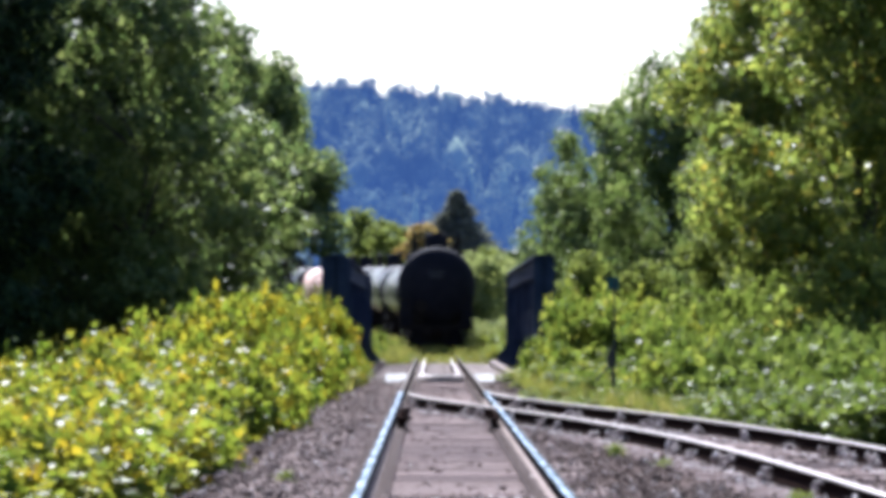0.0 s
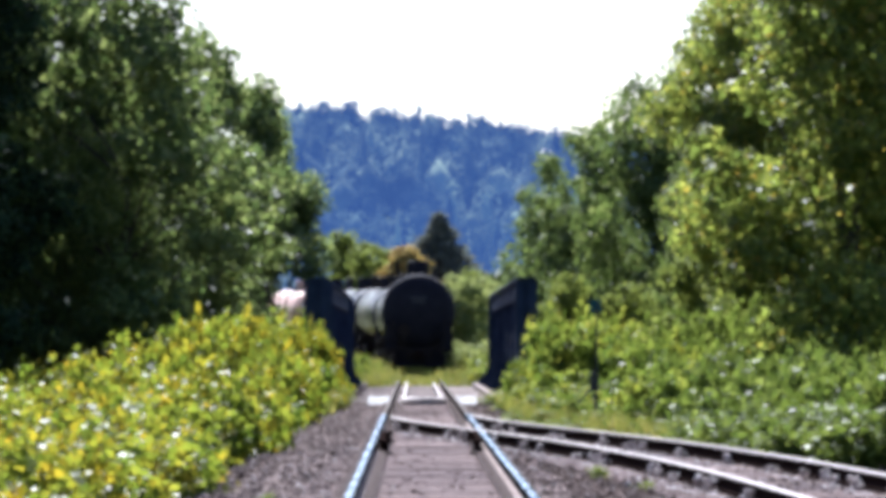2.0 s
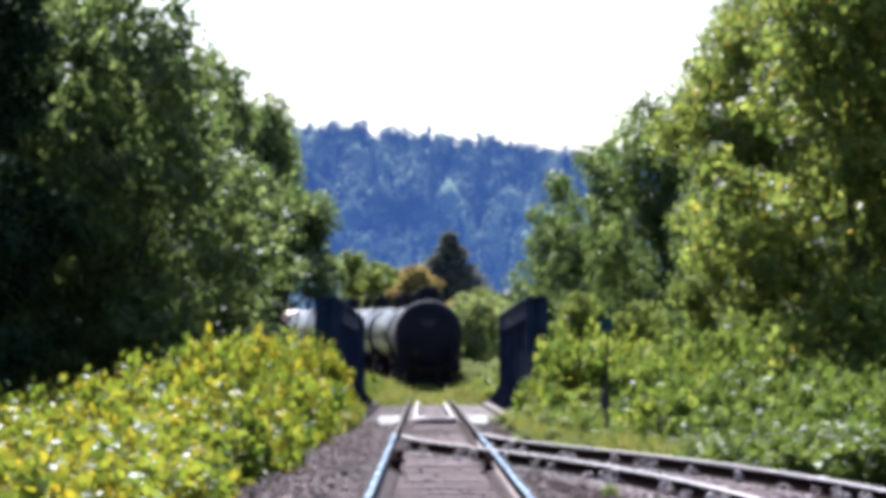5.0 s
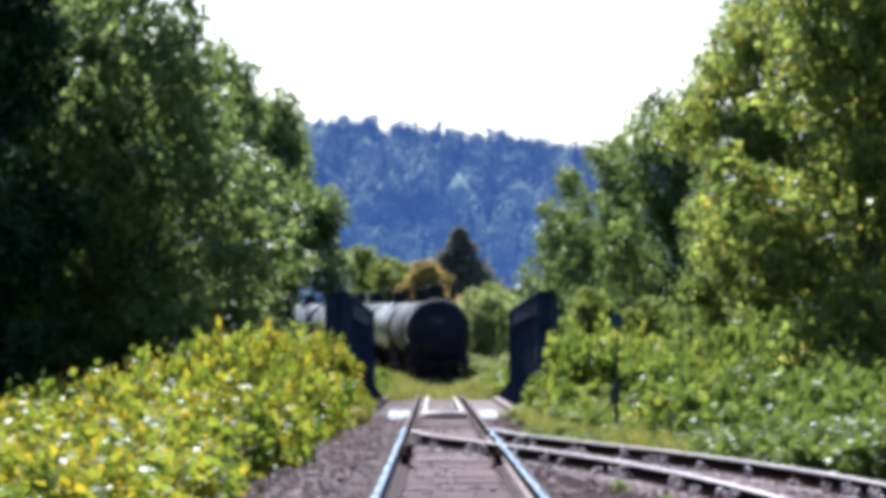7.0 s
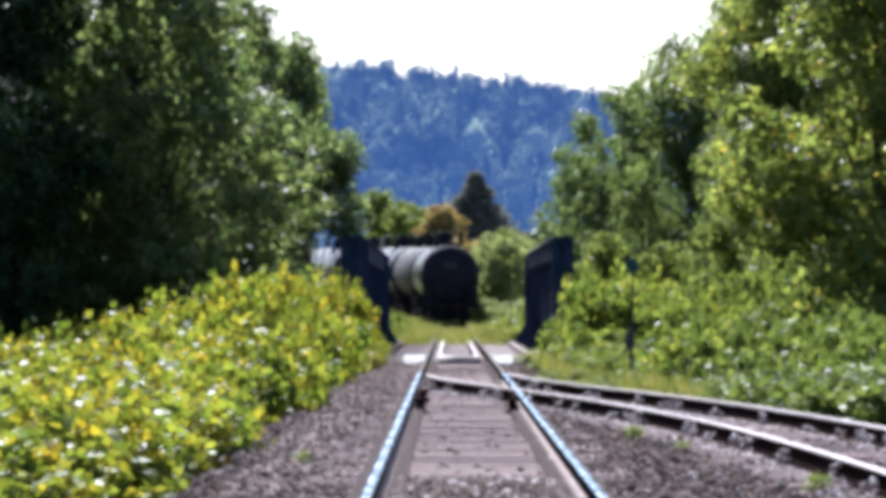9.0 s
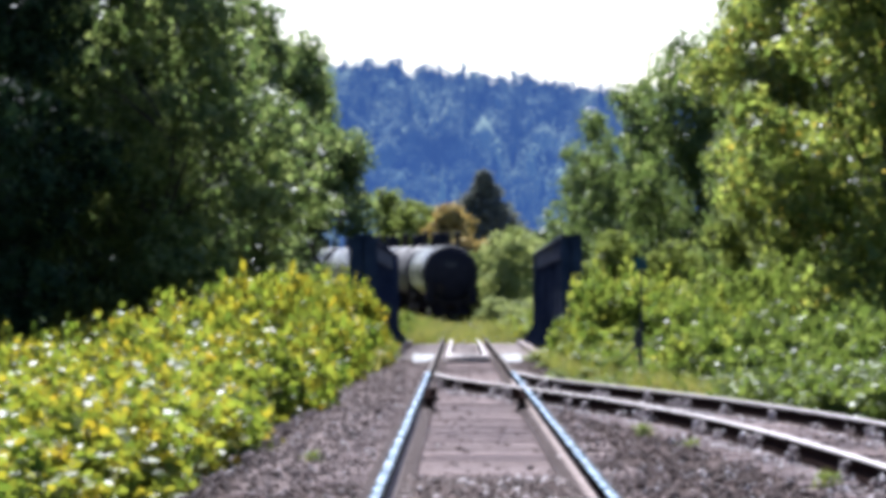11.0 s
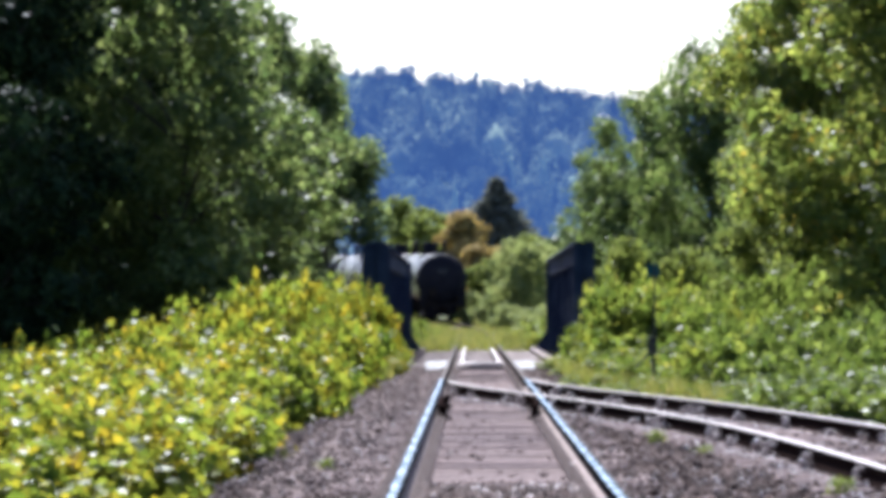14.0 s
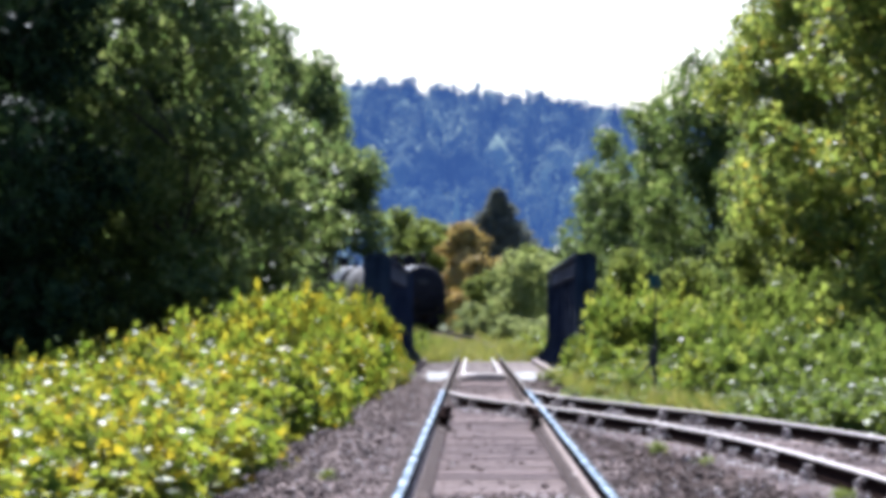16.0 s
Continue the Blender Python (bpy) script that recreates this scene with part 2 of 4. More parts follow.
    k = Mat("black iron", 0.6, 0.3)
    k.color(k.ramp(k.noise(9, 4), [(0.3, (0.012, 0.012, 0.014)), (0.7, (0.04, 0.036, 0.034))]))
    M["iron"] = k.m

    # distant ridge, the backdrop of the valley: blue emission paints the haze
    for key, name, dark, pale, haze_glow in (("far", "far woods, haze painted on", (0.006, 0.014, 0.016), (0.17, 0.21, 0.14), 0.21),
                                        ("valley", "valley woods, haze painted on", (0.012, 0.024, 0.022), (0.19, 0.24, 0.14), 0.22)):
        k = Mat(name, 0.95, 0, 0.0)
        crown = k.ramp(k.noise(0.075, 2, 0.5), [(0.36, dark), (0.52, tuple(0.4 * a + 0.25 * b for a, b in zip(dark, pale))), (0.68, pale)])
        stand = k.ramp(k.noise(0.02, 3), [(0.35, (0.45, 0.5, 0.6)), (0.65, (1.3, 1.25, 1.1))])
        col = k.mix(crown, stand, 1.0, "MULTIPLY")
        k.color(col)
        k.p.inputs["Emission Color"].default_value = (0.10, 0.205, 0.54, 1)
        k.p.inputs["Emission Strength"].default_value = haze_glow
        tr = k.n.new("ShaderNodeBsdfTranslucent")
        k.l.new(col, tr.inputs["Color"])
        both = k.n.new("ShaderNodeMixShader")
        both.inputs[0].default_value = 0.3
        k.l.new(k.p.outputs[0], both.inputs[1])
        k.l.new(tr.outputs[0], both.inputs[2])
        k.l.new(both.outputs[0], k.n["Material Output"].inputs["Surface"])
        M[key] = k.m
    return M


M = make_materials()


# ---- mesh helpers ----
def part(name, bm, material, parent=None, label=""):
    """Links a bmesh as one mesh object under a thing or a part."""
    me = bpy.data.meshes.new(name)
    bm.to_mesh(me)
    bm.free()
    me.materials.append(material)
    ob = new(name, me)
    ob.parent = parent
    return tagged(ob, label)


def from_arrays(name, verts, faces, material, parent=None):
    """A mesh object from arrays of corners and of faces (all with as many corners)."""
    me = bpy.data.meshes.new(name)
    verts = np.asarray(verts, dtype=np.float32)
    faces = np.asarray(faces, dtype=np.int32)
    n, k = faces.shape
    me.vertices.add(len(verts))
    me.vertices.foreach_set("co", verts.ravel())
    me.loops.add(n * k)
    me.loops.foreach_set("vertex_index", faces.ravel())
    me.polygons.add(n)
    me.polygons.foreach_set("loop_start", np.arange(n, dtype=np.int32) * k)
    me.update(calc_edges=True)
    me.materials.append(material)
    ob = new(name, me)
    ob.parent = parent
    return ob


def empty(name, at=None):
    ob = new(name)
    ob.empty_display_size = 0.2
    if at is not None:
        ob.matrix_basis = at
    return ob


def box(bm, x0, x1, y0, y1, z0, z1, bevel=0.0):
    vs = bmesh.ops.create_cube(bm, size=1.0)["verts"]
    bmesh.ops.scale(bm, vec=(x1 - x0, y1 - y0, z1 - z0), verts=vs)
    bmesh.ops.translate(bm, vec=((x0 + x1) / 2, (y0 + y1) / 2, (z0 + z1) / 2), verts=vs)
    if bevel:
        es = list({e for v in vs for e in v.link_edges})
        bmesh.ops.bevel(bm, geom=es, offset=bevel, segments=2, affect="EDGES")
    return bm


def rod(bm, a, b, r0, r1=None, seg=8):
    a, b = Vector(a), Vector(b)
    r1 = r0 if r1 is None else r1
    d = b - a
    m = Matrix.Translation((a + b) / 2) @ d.to_track_quat("Z", "Y").to_matrix().to_4x4()
    bmesh.ops.create_cone(bm, cap_ends=True, segments=seg, radius1=r0, radius2=r1, depth=d.length, matrix=m)
    return bm


def wedge(x0, x1, y0, y1, z0, z1):
    """A block whose top climbs from z0 at y0 to z1 at y1, with a flat crown behind."""
    bm = bmesh.new()
    side = [(y0, z0 - 0.25), (y0, z0), (y1, z1), (y1 + 0.5, z1), (y1 + 0.5, z0 - 0.25)]
    f = bm.faces.new([bm.verts.new((x0, p, q)) for p, q in side])
    ex = bmesh.ops.extrude_face_region(bm, geom=[f])
    bmesh.ops.translate(bm, vec=(x1 - x0, 0, 0), verts=[v for v in ex["geom"] if isinstance(v, bmesh.types.BMVert)])
    bmesh.ops.recalc_face_normals(bm, faces=bm.faces[:])
    bmesh.ops.bevel(bm, geom=bm.edges[:], offset=0.015, segments=1, affect="EDGES")
    return bm


def smooth(ob):
    for p in ob.data.polygons:
        p.use_smooth = True
    return ob


# ---- the line of the track ----
CURVE_FROM, RADIUS, GRADE = 183.0, 643.0, 0.0135


def line(s):
    """Centre of the railhead level at s metres along, and the heading in degrees to the left."""
    if s <= CURVE_FROM:
        return Vector((0, s, 0)), 0.0
    a = (s - CURVE_FROM) / RADIUS
    u = s - CURVE_FROM
    z = GRADE * (u - 12 * (1 - math.exp(-u / 12)))
    return Vector((-RADIUS * (1 - math.cos(a)), CURVE_FROM + RADIUS * math.sin(a), z)), math.degrees(a)


def grade_z(y):
    u = max(0.0, y - CURVE_FROM)
    return GRADE * (u - 12 * (1 - math.exp(-u / 12)))


SIDING = ((20, 3.85), (26, 3.75), (32, 3.58), (38, 3.28), (43, 2.85), (48, 2.28), (53, 1.55), (57, 0.92), (61, 0.38), (66, 0.0))


def siding_x(y):
    """Offset of the siding's centre from the main line."""
    if y >= 66:
        return 0.0
    pts = SIDING
    for i in range(len(pts) - 1):
        if pts[i][0] <= y <= pts[i + 1][0]:
            (y0, x0), (y1, x1) = pts[i], pts[i + 1]
            pa = pts[max(i - 1, 0)]
            pb = pts[min(i + 2, len(pts) - 1)]
            m0 = (x1 - pa[1]) / (y1 - pa[0])
            m1 = (pb[1] - x0) / (pb[0] - y0)
            h = y1 - y0
            u = (y - y0) / h
            return ((2 * u ** 3 - 3 * u * u + 1) * x0 + (u ** 3 - 2 * u * u + u) * h * m0
                    + (-2 * u ** 3 + 3 * u * u) * x1 + (u ** 3 - u * u) * h * m1)
    return pts[0][1]


def track_x(y):
    if y <= CURVE_FROM:
        return 0.0
    u = min(y - CURVE_FROM, 500.0)
    return -(RADIUS - math.sqrt(RADIUS ** 2 - u ** 2))


def step(a, b, x):
    u = min(1.0, max(0.0, (x - a) / (b - a)))
    return u * u * (3 - 2 * u)


BED = -0.20          # top of the ballast below the railhead


def ground_z(x, y):
    """Height of the ground: the bed, its shoulders, the lower land beside it, the stream's dip under the bridge."""
    c = track_x(y)
    right = max(c, siding_x(y)) + 2.1 if y < 66 else c + 2.1
    left = c - 2.0
    out = max(left - x, x - right, 0.0)
    low = 0.55 * step(0.0, 1.6, out) + 0.35 * step(2.0, 8.0, out)
    z = BED - low + grade_z(y)
    dip = step(92.5, 96, y) * (1 - step(124, 127.5, y)) * (1 - step(6, 14, abs(x)))
    z -= 1.6 * dip
    if out > 0.2:
        z += 0.10 * noise.noise((x * 0.45, y * 0.45, 3.0)) * min(1, out)
    if y > 300:
        z -= grade_z(y) * step(300, 480, y) * 0.6
    if y > 520:
        z += hill(x, y)
    return z


def hill(x, y):
    """The wooded ridge across the valley."""
    ridge = 69 - 0.17 * x * (1 if x > 0 else 0.5) + 2.5 * noise.noise((x * 0.02, 7.0, 0)) + 1.2 * noise.noise((x * 0.07, 2.0, 0))
    ridge *= 1 - 0.35 * step(200, 900, abs(x))
    u = step(560, 1500, y)
    return ridge * (0.25 * step(520, 760, y) + 0.75 * u) - 40 * step(1540, 2600, y) + 3.0 * noise.noise((x * 0.012, y * 0.012, 0)) * step(520, 700, y)


def make_ground():
    xs = sorted(set([-3000, -1800, -1100, -700, -450, -300, -200, -150, -110, -80, -60, -45, -35, -28, -22, -18, -15, -12.5]
                    + list(np.arange(-11, 11.01, 0.5)) + [12.5, 15, 18, 22, 28, 35, 45, 60, 80, 110, 150, 200, 300, 450, 700, 1100, 1800, 3000]))
    ys = sorted(set([-400, -200, -100, -50, -20, -5] + list(np.arange(5, 180, 1.5)) + list(np.arange(180, 330, 5.0))
                    + list(np.arange(330, 600, 15.0)) + list(np.arange(600, 1700, 25.0)) + [1800, 2000, 2300, 2700, 3300, 4200]))
    verts = [(x, y, ground_z(x, y)) for y in ys for x in xs]
    nx = len(xs)
    faces = [(j * nx + i, j * nx + i + 1, (j + 1) * nx + i + 1, (j + 1) * nx + i) for j in range(len(ys) - 1) for i in range(nx - 1)]
    g = from_arrays("ground", verts, faces, M["soil"])
    g.data.materials.append(M["meadow"])
    g.data.materials.append(M["fines"])
    for p in g.data.polygons:
        x, y, _ = p.center
        c = track_x(y)
        bed = c - 2.6 < x < max(c, siding_x(y) if y < 66 else c) + 2.6
        p.material_index = 0 if bed and y < 330 else 1
        if -2.0 < x < 1.0 and 28 < y < 92:
            p.material_index = 2
        p.use_smooth = True
    tagged(g, "brown gravelly track bed falling off to weedy ground", "ground", kind="structure")


make_ground()


# ---- rails ----
PROFILE_HEAD = ((-0.036, -0.012), (-0.036, -0.004), (-0.028, 0.0), (0.028, 0.0), (0.036, -0.004), (0.036, -0.012))
PROFILE_WEB = ((-0.036, -0.012), (-0.034, -0.040), (-0.009, -0.052), (-0.009, -0.135), (-0.070, -0.155), (-0.070, -0.170),
               (0.070, -0.170), (0.070, -0.155), (0.009, -0.135), (0.009, -0.052), (0.034, -0.040), (0.036, -0.012))


def sweep(name, path, profile, material, parent, closed=True):
    """Sweeps a profile along a path of (x, y, z) points."""
    n, k = len(path), len(profile)
    verts, faces = [], []
    for i, p in enumerate(path):
        a, b = path[max(i - 1, 0)], path[min(i + 1, n - 1)]
        t = (Vector(b) - Vector(a)).normalized()
        side = Vector((t.y, -t.x, 0)).normalized()
        for u, v in profile:
            verts.append(Vector(p) + side * u + Vector((0, 0, v)))
    for i in range(n - 1):
        for j in range(k if closed else k - 1):
            q = (j + 1) % k
            faces.append((i * k + j, i * k + q, (i + 1) * k + q, (i + 1) * k + j))
    return from_arrays(name, verts, faces, material, parent)


PROFILE_FOOT = ((-0.074, -0.169), (-0.074, -0.151), (-0.013, -0.131), (0.013, -0.131), (0.074, -0.151), (0.074, -0.169))


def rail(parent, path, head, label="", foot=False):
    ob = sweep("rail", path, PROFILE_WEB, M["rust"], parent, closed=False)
    tagged(ob, label)
    sweep("rail_head", path, PROFILE_HEAD, head, ob, closed=False)
    if foot:
        sweep("rail_foot", path, PROFILE_FOOT, M["foot"], ob, closed=False)
    return ob


def offset_line(s0, s1, off, ds=3.0):
    out = []
    for s in np.arange(s0, s1 + ds, ds):
        p, h = line(float(s))
        a = radians(h)
        out.append((p.x + off * math.cos(a), p.y + off * math.sin(a), p.z))
    return out


G = 0.7535           # half the distance between railhead centres
main_track = tagged(empty("railway_track"), "straight main track with sun-polished steel rails on weathered timber ties", "railway track", kind="structure")
rail(main_track, offset_line(-24, 66, -G), M["rail_head"], "sun-polished steel rail", True)
rail(main_track, offset_line(66, 420, -G), M["rail_brown"], "steel rail toned brown for its dark reflection")
rail(main_track, offset_line(-24, 66, G), M["rail_head"], "sun-polished steel rail", True)
rail(main_track, offset_line(66, 420, G), M["rail_brown"], "steel rail toned brown for its dark reflection")

siding = tagged(empty("siding_track"), "rusty siding track branching off the main line", "railway track", kind="structure")


def siding_path(off, y0, y1, dz=0.0):
    out = []
    for y in np.arange(y0, y1 + 0.01, 1.0):
        d = (siding_x(y + 0.3) - siding_x(y - 0.3)) / 0.6
        out.append((siding_x(y) + off / math.sqrt(1 + d * d), float(y) - off * d / math.sqrt(1 + d * d), dz))
    return out


rail(siding, siding_path(-G, -24, 64, 0.004), M["rail_dull"], "dull rusty rail")
rail(siding, siding_path(G, -24, 65, 0.004), M["rail_dull"], "dull rusty rail")
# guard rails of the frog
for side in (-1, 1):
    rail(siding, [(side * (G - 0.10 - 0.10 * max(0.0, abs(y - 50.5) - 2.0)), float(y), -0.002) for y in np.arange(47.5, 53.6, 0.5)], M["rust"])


def tie_mesh(name, length, width, height, rng, material):
    bm = bmesh.new()
    box(bm, -length / 2, length / 2, -width / 2, width / 2, -height, 0)
    for v in bm.verts:
        v.co += Vector((rng.uniform(-0.03, 0.03), rng.uniform(-0.012, 0.012), rng.uniform(-0.008, 0.004)))
    bmesh.ops.bevel(bm, geom=bm.edges[:], offset=0.012, segments=1, affect="EDGES")
    me = bpy.data.meshes.new(name)
    bm.to_mesh(me)
    bm.free()
    me.materials.append(material)
    return me


# ---- loose stone of the track bed ----
def make_ballast():
    rng = np.random.default_rng(5)
    base = np.array([(1, 0, 0), (-1, 0, 0), (0, 1, 0), (0, -1, 0), (0, 0, 1), (0, 0, -1)], float)
    tri = np.array([(0, 2, 4), (2, 1, 4), (1, 3, 4), (3, 0, 4), (2, 0, 5), (1, 2, 5), (3, 1, 5), (0, 3, 5)])
    V = []
    while len(V) < 34000:
        y = 21 + 75 * rng.random() ** 1.7 if len(V) < 32000 else rng.uniform(-6, 21)
        x = rng.uniform(-3.4, 6.4)
        if x > max(siding_x(y), 0) + 2.4 or (-0.62 < x < 0.62 and y > 28.5 and rng.random() < 0.94) or (-2.1 < x < -0.9 and y > 28.5 and rng.random() < 0.1):
            continue
        r = rng.uniform(0.014, 0.038) * (1.6 if rng.random() < 0.05 else 1)
        jit = base * rng.uniform(0.6, 1.2, (6, 3)) + rng.uniform(-0.25, 0.25, (6, 3))
        ang = rng.uniform(0, 6.28)
        c, s = math.cos(ang), math.sin(ang)
        jit = jit @ np.array([(c, -s, 0), (s, c, 0), (0, 0, 0.75)])
        z = ground_z(x, y) + r * rng.uniform(0.0, 0.6)
        V.append(jit * r + (x, y, z))
    for _ in range(2600):                    # coarse stone burying the nearest ties
        y = 21 + 8.3 * rng.random() ** 0.9
        r = rng.uniform(0.018, 0.05)
        V.append((base * rng.uniform(0.6, 1.2, (6, 3)) + rng.uniform(-0.25, 0.25, (6, 3))) * r + (rng.uniform(-0.64, 0.64), y, -0.186 + r * 0.3))
    for _ in range(350):                     # chips strewn over the ties between the rails
        y = 22 + 62 * rng.random() ** 1.5
        x = rng.uniform(-1.25, 1.25)
        if 0.60 < abs(x) < 0.90:
            continue
        r = rng.uniform(0.010, 0.026)
        V.append((base * rng.uniform(0.6, 1.2, (6, 3)) + rng.uniform(-0.25, 0.25, (6, 3))) * r + (x, y, -0.190 + r * 0.3))
    V = np.array(V)
    dusty = (V[:, :, 0].mean(1) < 0.75) & (V[:, :, 1].mean(1) > 28.5)
    for pick, material, label in ((~dusty, M["stone"], "loose brown-grey crushed ballast stones on the track bed"),
                                  (dusty, M["stone_dusty"], "dusty pale brown ballast stones along the main track")):
        some = V[pick]
        faces = (tri[None] + 6 * np.arange(len(some))[:, None, None]).reshape(-1, 3)
        ob = from_arrays("ballast", some.reshape(-1, 3), faces, material)
        tagged(ob, label, "ballast", kind="stuff")
    # paler stones along the foot of the siding's rails, heaped against them here and there
    V, Fc, n = [], [], 0
    for off in (-G, G):
        heaps = np.cumsum(rng.uniform(0.5, 1.9, 22) ** 2 * 1.1) + 26
        spots = []
        for y in heaps:
            tall, long = rng.uniform(0.08, 0.18), rng.uniform(0.05, 0.16)
            spots += [(y + rng.normal(0, long), rng.uniform(0.05, 0.14), rng.uniform(0.0, tall), rng.uniform(0.016, 0.036)) for _ in range(24)]
        spots += [(rng.uniform(26, 60), rng.uniform(0.10, 0.34), 0.01, rng.uniform(0.016, 0.034)) for _ in range(700)]
        for y, away, up, r in spots:
            V.append((base * rng.uniform(0.6, 1.2, (6, 3)) + rng.uniform(-0.25, 0.25, (6, 3))) * r + (siding_x(y) + off - away, y, BED + up))
            Fc.append(tri + 6 * n)
            n += 1
    ob = from_arrays("siding_ballast", np.concatenate(V), np.concatenate(Fc), M["stone_pale"])
    tagged(ob, "pale grey stones heaped along the rusty siding rails", "ballast", kind="stuff")


make_ballast()


# ---- the plate girder bridge ----
B0, B1 = 93.0, 127.5


def make_bridge():
    top = empty("girder_bridge")
    tagged(top, "dark blue-black steel through-girder railway bridge with open timber deck", "bridge")
    n = 7
    for side in (-1, 1):
        bm = bmesh.new()
        x0, x1 = 2.61, 2.65
        box(bm, min(side * x0, side * x1), max(side * x0, side * x1), B0, B1, -0.75, 2.9)
        g = part("girder", bm, M["girder"], top, "deep riveted plate girder")
        bm = bmesh.new()
        box(bm, min(side * 2.37, side * 2.89), max(side * 2.37, side * 2.89), B0 - 0.05, B1 + 0.05, 2.9, 2.97, 0.01)
        box(bm, min(side * 2.43, side * 2.83), max(side * 2.43, side * 2.83), B0 + 4, B1 - 4, 2.97, 3.0)
        part("top_flange", bm, M["girder"], g)
        bm = bmesh.new()
        box(bm, min(side * 2.475, side * 2.608), max(side * 2.475, side * 2.608), B0 + 0.1, B1 - 0.1, 2.42, 2.896, 0.01)
        part("flange_angle", bm, M["girder"], g)
        bm = bmesh.new()
        box(bm, min(side * 2.35, side * 2.91), max(side * 2.35, side * 2.91), B0, B1, -0.82, -0.75, 0.01)
        part("bottom_flange", bm, M["girder"], g)
        for y in (B0 + 0.03, B1 - 0.03):
            bm = bmesh.new()
            a, b = (-3.0, -2.28) if side < 0 else (2.37, 2.92)
            box(bm, a, b, y - 0.03, y + 0.03, -0.75, 2.9)
            part("end_plate", bm, M["girder"], g)
        for i in range(n + 1):
            y = B0 + 0.6 + (B1 - B0 - 1.2) * i / n
            # inner knee brace: a tapering bracket from the floor to the flange
            bm = bmesh.new()
            pts = [(2.61, 2.86), (2.51, 2.86), (2.51, 0.75), (1.95, -0.1), (1.95, -0.3), (2.61, -0.3)]
            ring = [bm.verts.new((side * a, y - 0.02, b)) for a, b in pts]
            f = bm.faces.new(ring)
            ex = bmesh.ops.extrude_face_region(bm, geom=[f])
            bmesh.ops.translate(bm, vec=(0, 0.04, 0), verts=[v for v in ex["geom"] if isinstance(v, bmesh.types.BMVert)])
            bmesh.ops.recalc_face_normals(bm, faces=bm.faces[:])
            part("knee_brace", bm, M["girder"], g)
            bm = bmesh.new()
            box(bm, min(side * 2.65, side * 2.80), max(side * 2.65, side * 2.80), y - 0.015, y + 0.015, -0.75, 2.9)
            part("stiffener", bm, M["girder"], g)
    for i in range(n + 1):
        y = B0 + 0.6 + (B1 - B0 - 1.2) * i / n
        bm = bmesh.new()
        box(bm, -2.60, 2.60, y - 0.12, y + 0.12, -0.95, -0.42)
        part("floor_beam", bm, M["girder"], top)
    me = tie_mesh("deck_tie", 3.5, 0.24, 0.24, random.Random(4), M["deck"])
    y = B0 - 0.6
    rng = random.Random(11)
    while y < B1 + 0.4:
        ob = new("deck_tie", me)
        ob.parent = top
        ob.matrix_basis = pose(rng.uniform(-0.08, 0.08), y, -0.172, 0, 0, rng.uniform(-0.6, 0.6))
        y += 0.40
    # inner guard rails, bent together into a rounded nose
    nose = [(0.45 * math.sin(a), B0 - 2.6 - 1.3 * math.cos(a), -0.045) for a in np.linspace(-math.pi / 2, math.pi / 2, 15)]
    path = [(-0.45, float(yy), -0.02) for yy in np.arange(B1 + 1, B0 - 2.4, -2.0)] + nose + [(0.45, float(yy), -0.02) for yy in np.arange(B0 - 2.3, B1 + 1, 2.0)]
    sweep("guard_rail", path, PROFILE_WEB, M["rust"], top, closed=False)
    sweep("guard_rail_head", path, [(0.9 * u, v) for u, v in PROFILE_HEAD], M["rail_dull"], top, closed=False)
    sweep("guard_rail_nose", [(x, y, -0.03) for x, y, _ in nose], [(-0.07, -0.17), (-0.065, -0.01), (-0.04, 0.01), (0.04, 0.01), (0.12, -0.05), (0.13, -0.17)], M["rail_dull"], top, closed=False)
    for side in (-1, 1):
        a, b = (-1.34, -0.80) if side < 0 else (0.78, 1.32)
        part("ramp_block", wedge(a, b, B0 - 4.3, B0 - 3.0, -0.24, -0.01), M["pale"], top, "sunlit pale concrete ramp block")
    for y0, y1 in ((B0 - 0.9, B0 + 1.2), (B1 - 1.2, B1 + 0.9)):
        bm = bmesh.new()
        box(bm, -3.4, 3.4, y0, y1, -4.5, -0.96, 0.05)
        part("abutment", bm, M["concrete"], top, "stained concrete abutment")
    for side in (-1, 1):
        bm = bmesh.new()
        a, b = sorted((side * 1.80, side * 2.02))
        box(bm, a, b, B0 - 0.5, B1 + 0.4, -0.171, -0.05, 0.01)
        part("kerb_timber", bm, M["deck"], top)


make_bridge()


# ---- tank cars ----
CAR = 20.4           # over couplers
WHEEL = 0.457


def lathe(bm, profile, seg=40, axis_z=0.0, x=0.0):
    """Turns (y, radius) pairs round the y axis at the height axis_z."""
    rings = []
    for y, r in profile:
        rings.append([bm.verts.new((x + r * math.cos(2 * math.pi * i / seg), y, axis_z + r * math.sin(2 * math.pi * i / seg))) for i in range(seg)])
    for a, b in zip(rings, rings[1:]):
        for i in range(seg):
            j = (i + 1) % seg
            bm.faces.new((a[i], a[j], b[j], b[i]))
    bm.faces.new(rings[0][::-1])
    bm.faces.new(rings[-1])
    bmesh.ops.recalc_face_normals(bm, faces=bm.faces[:])


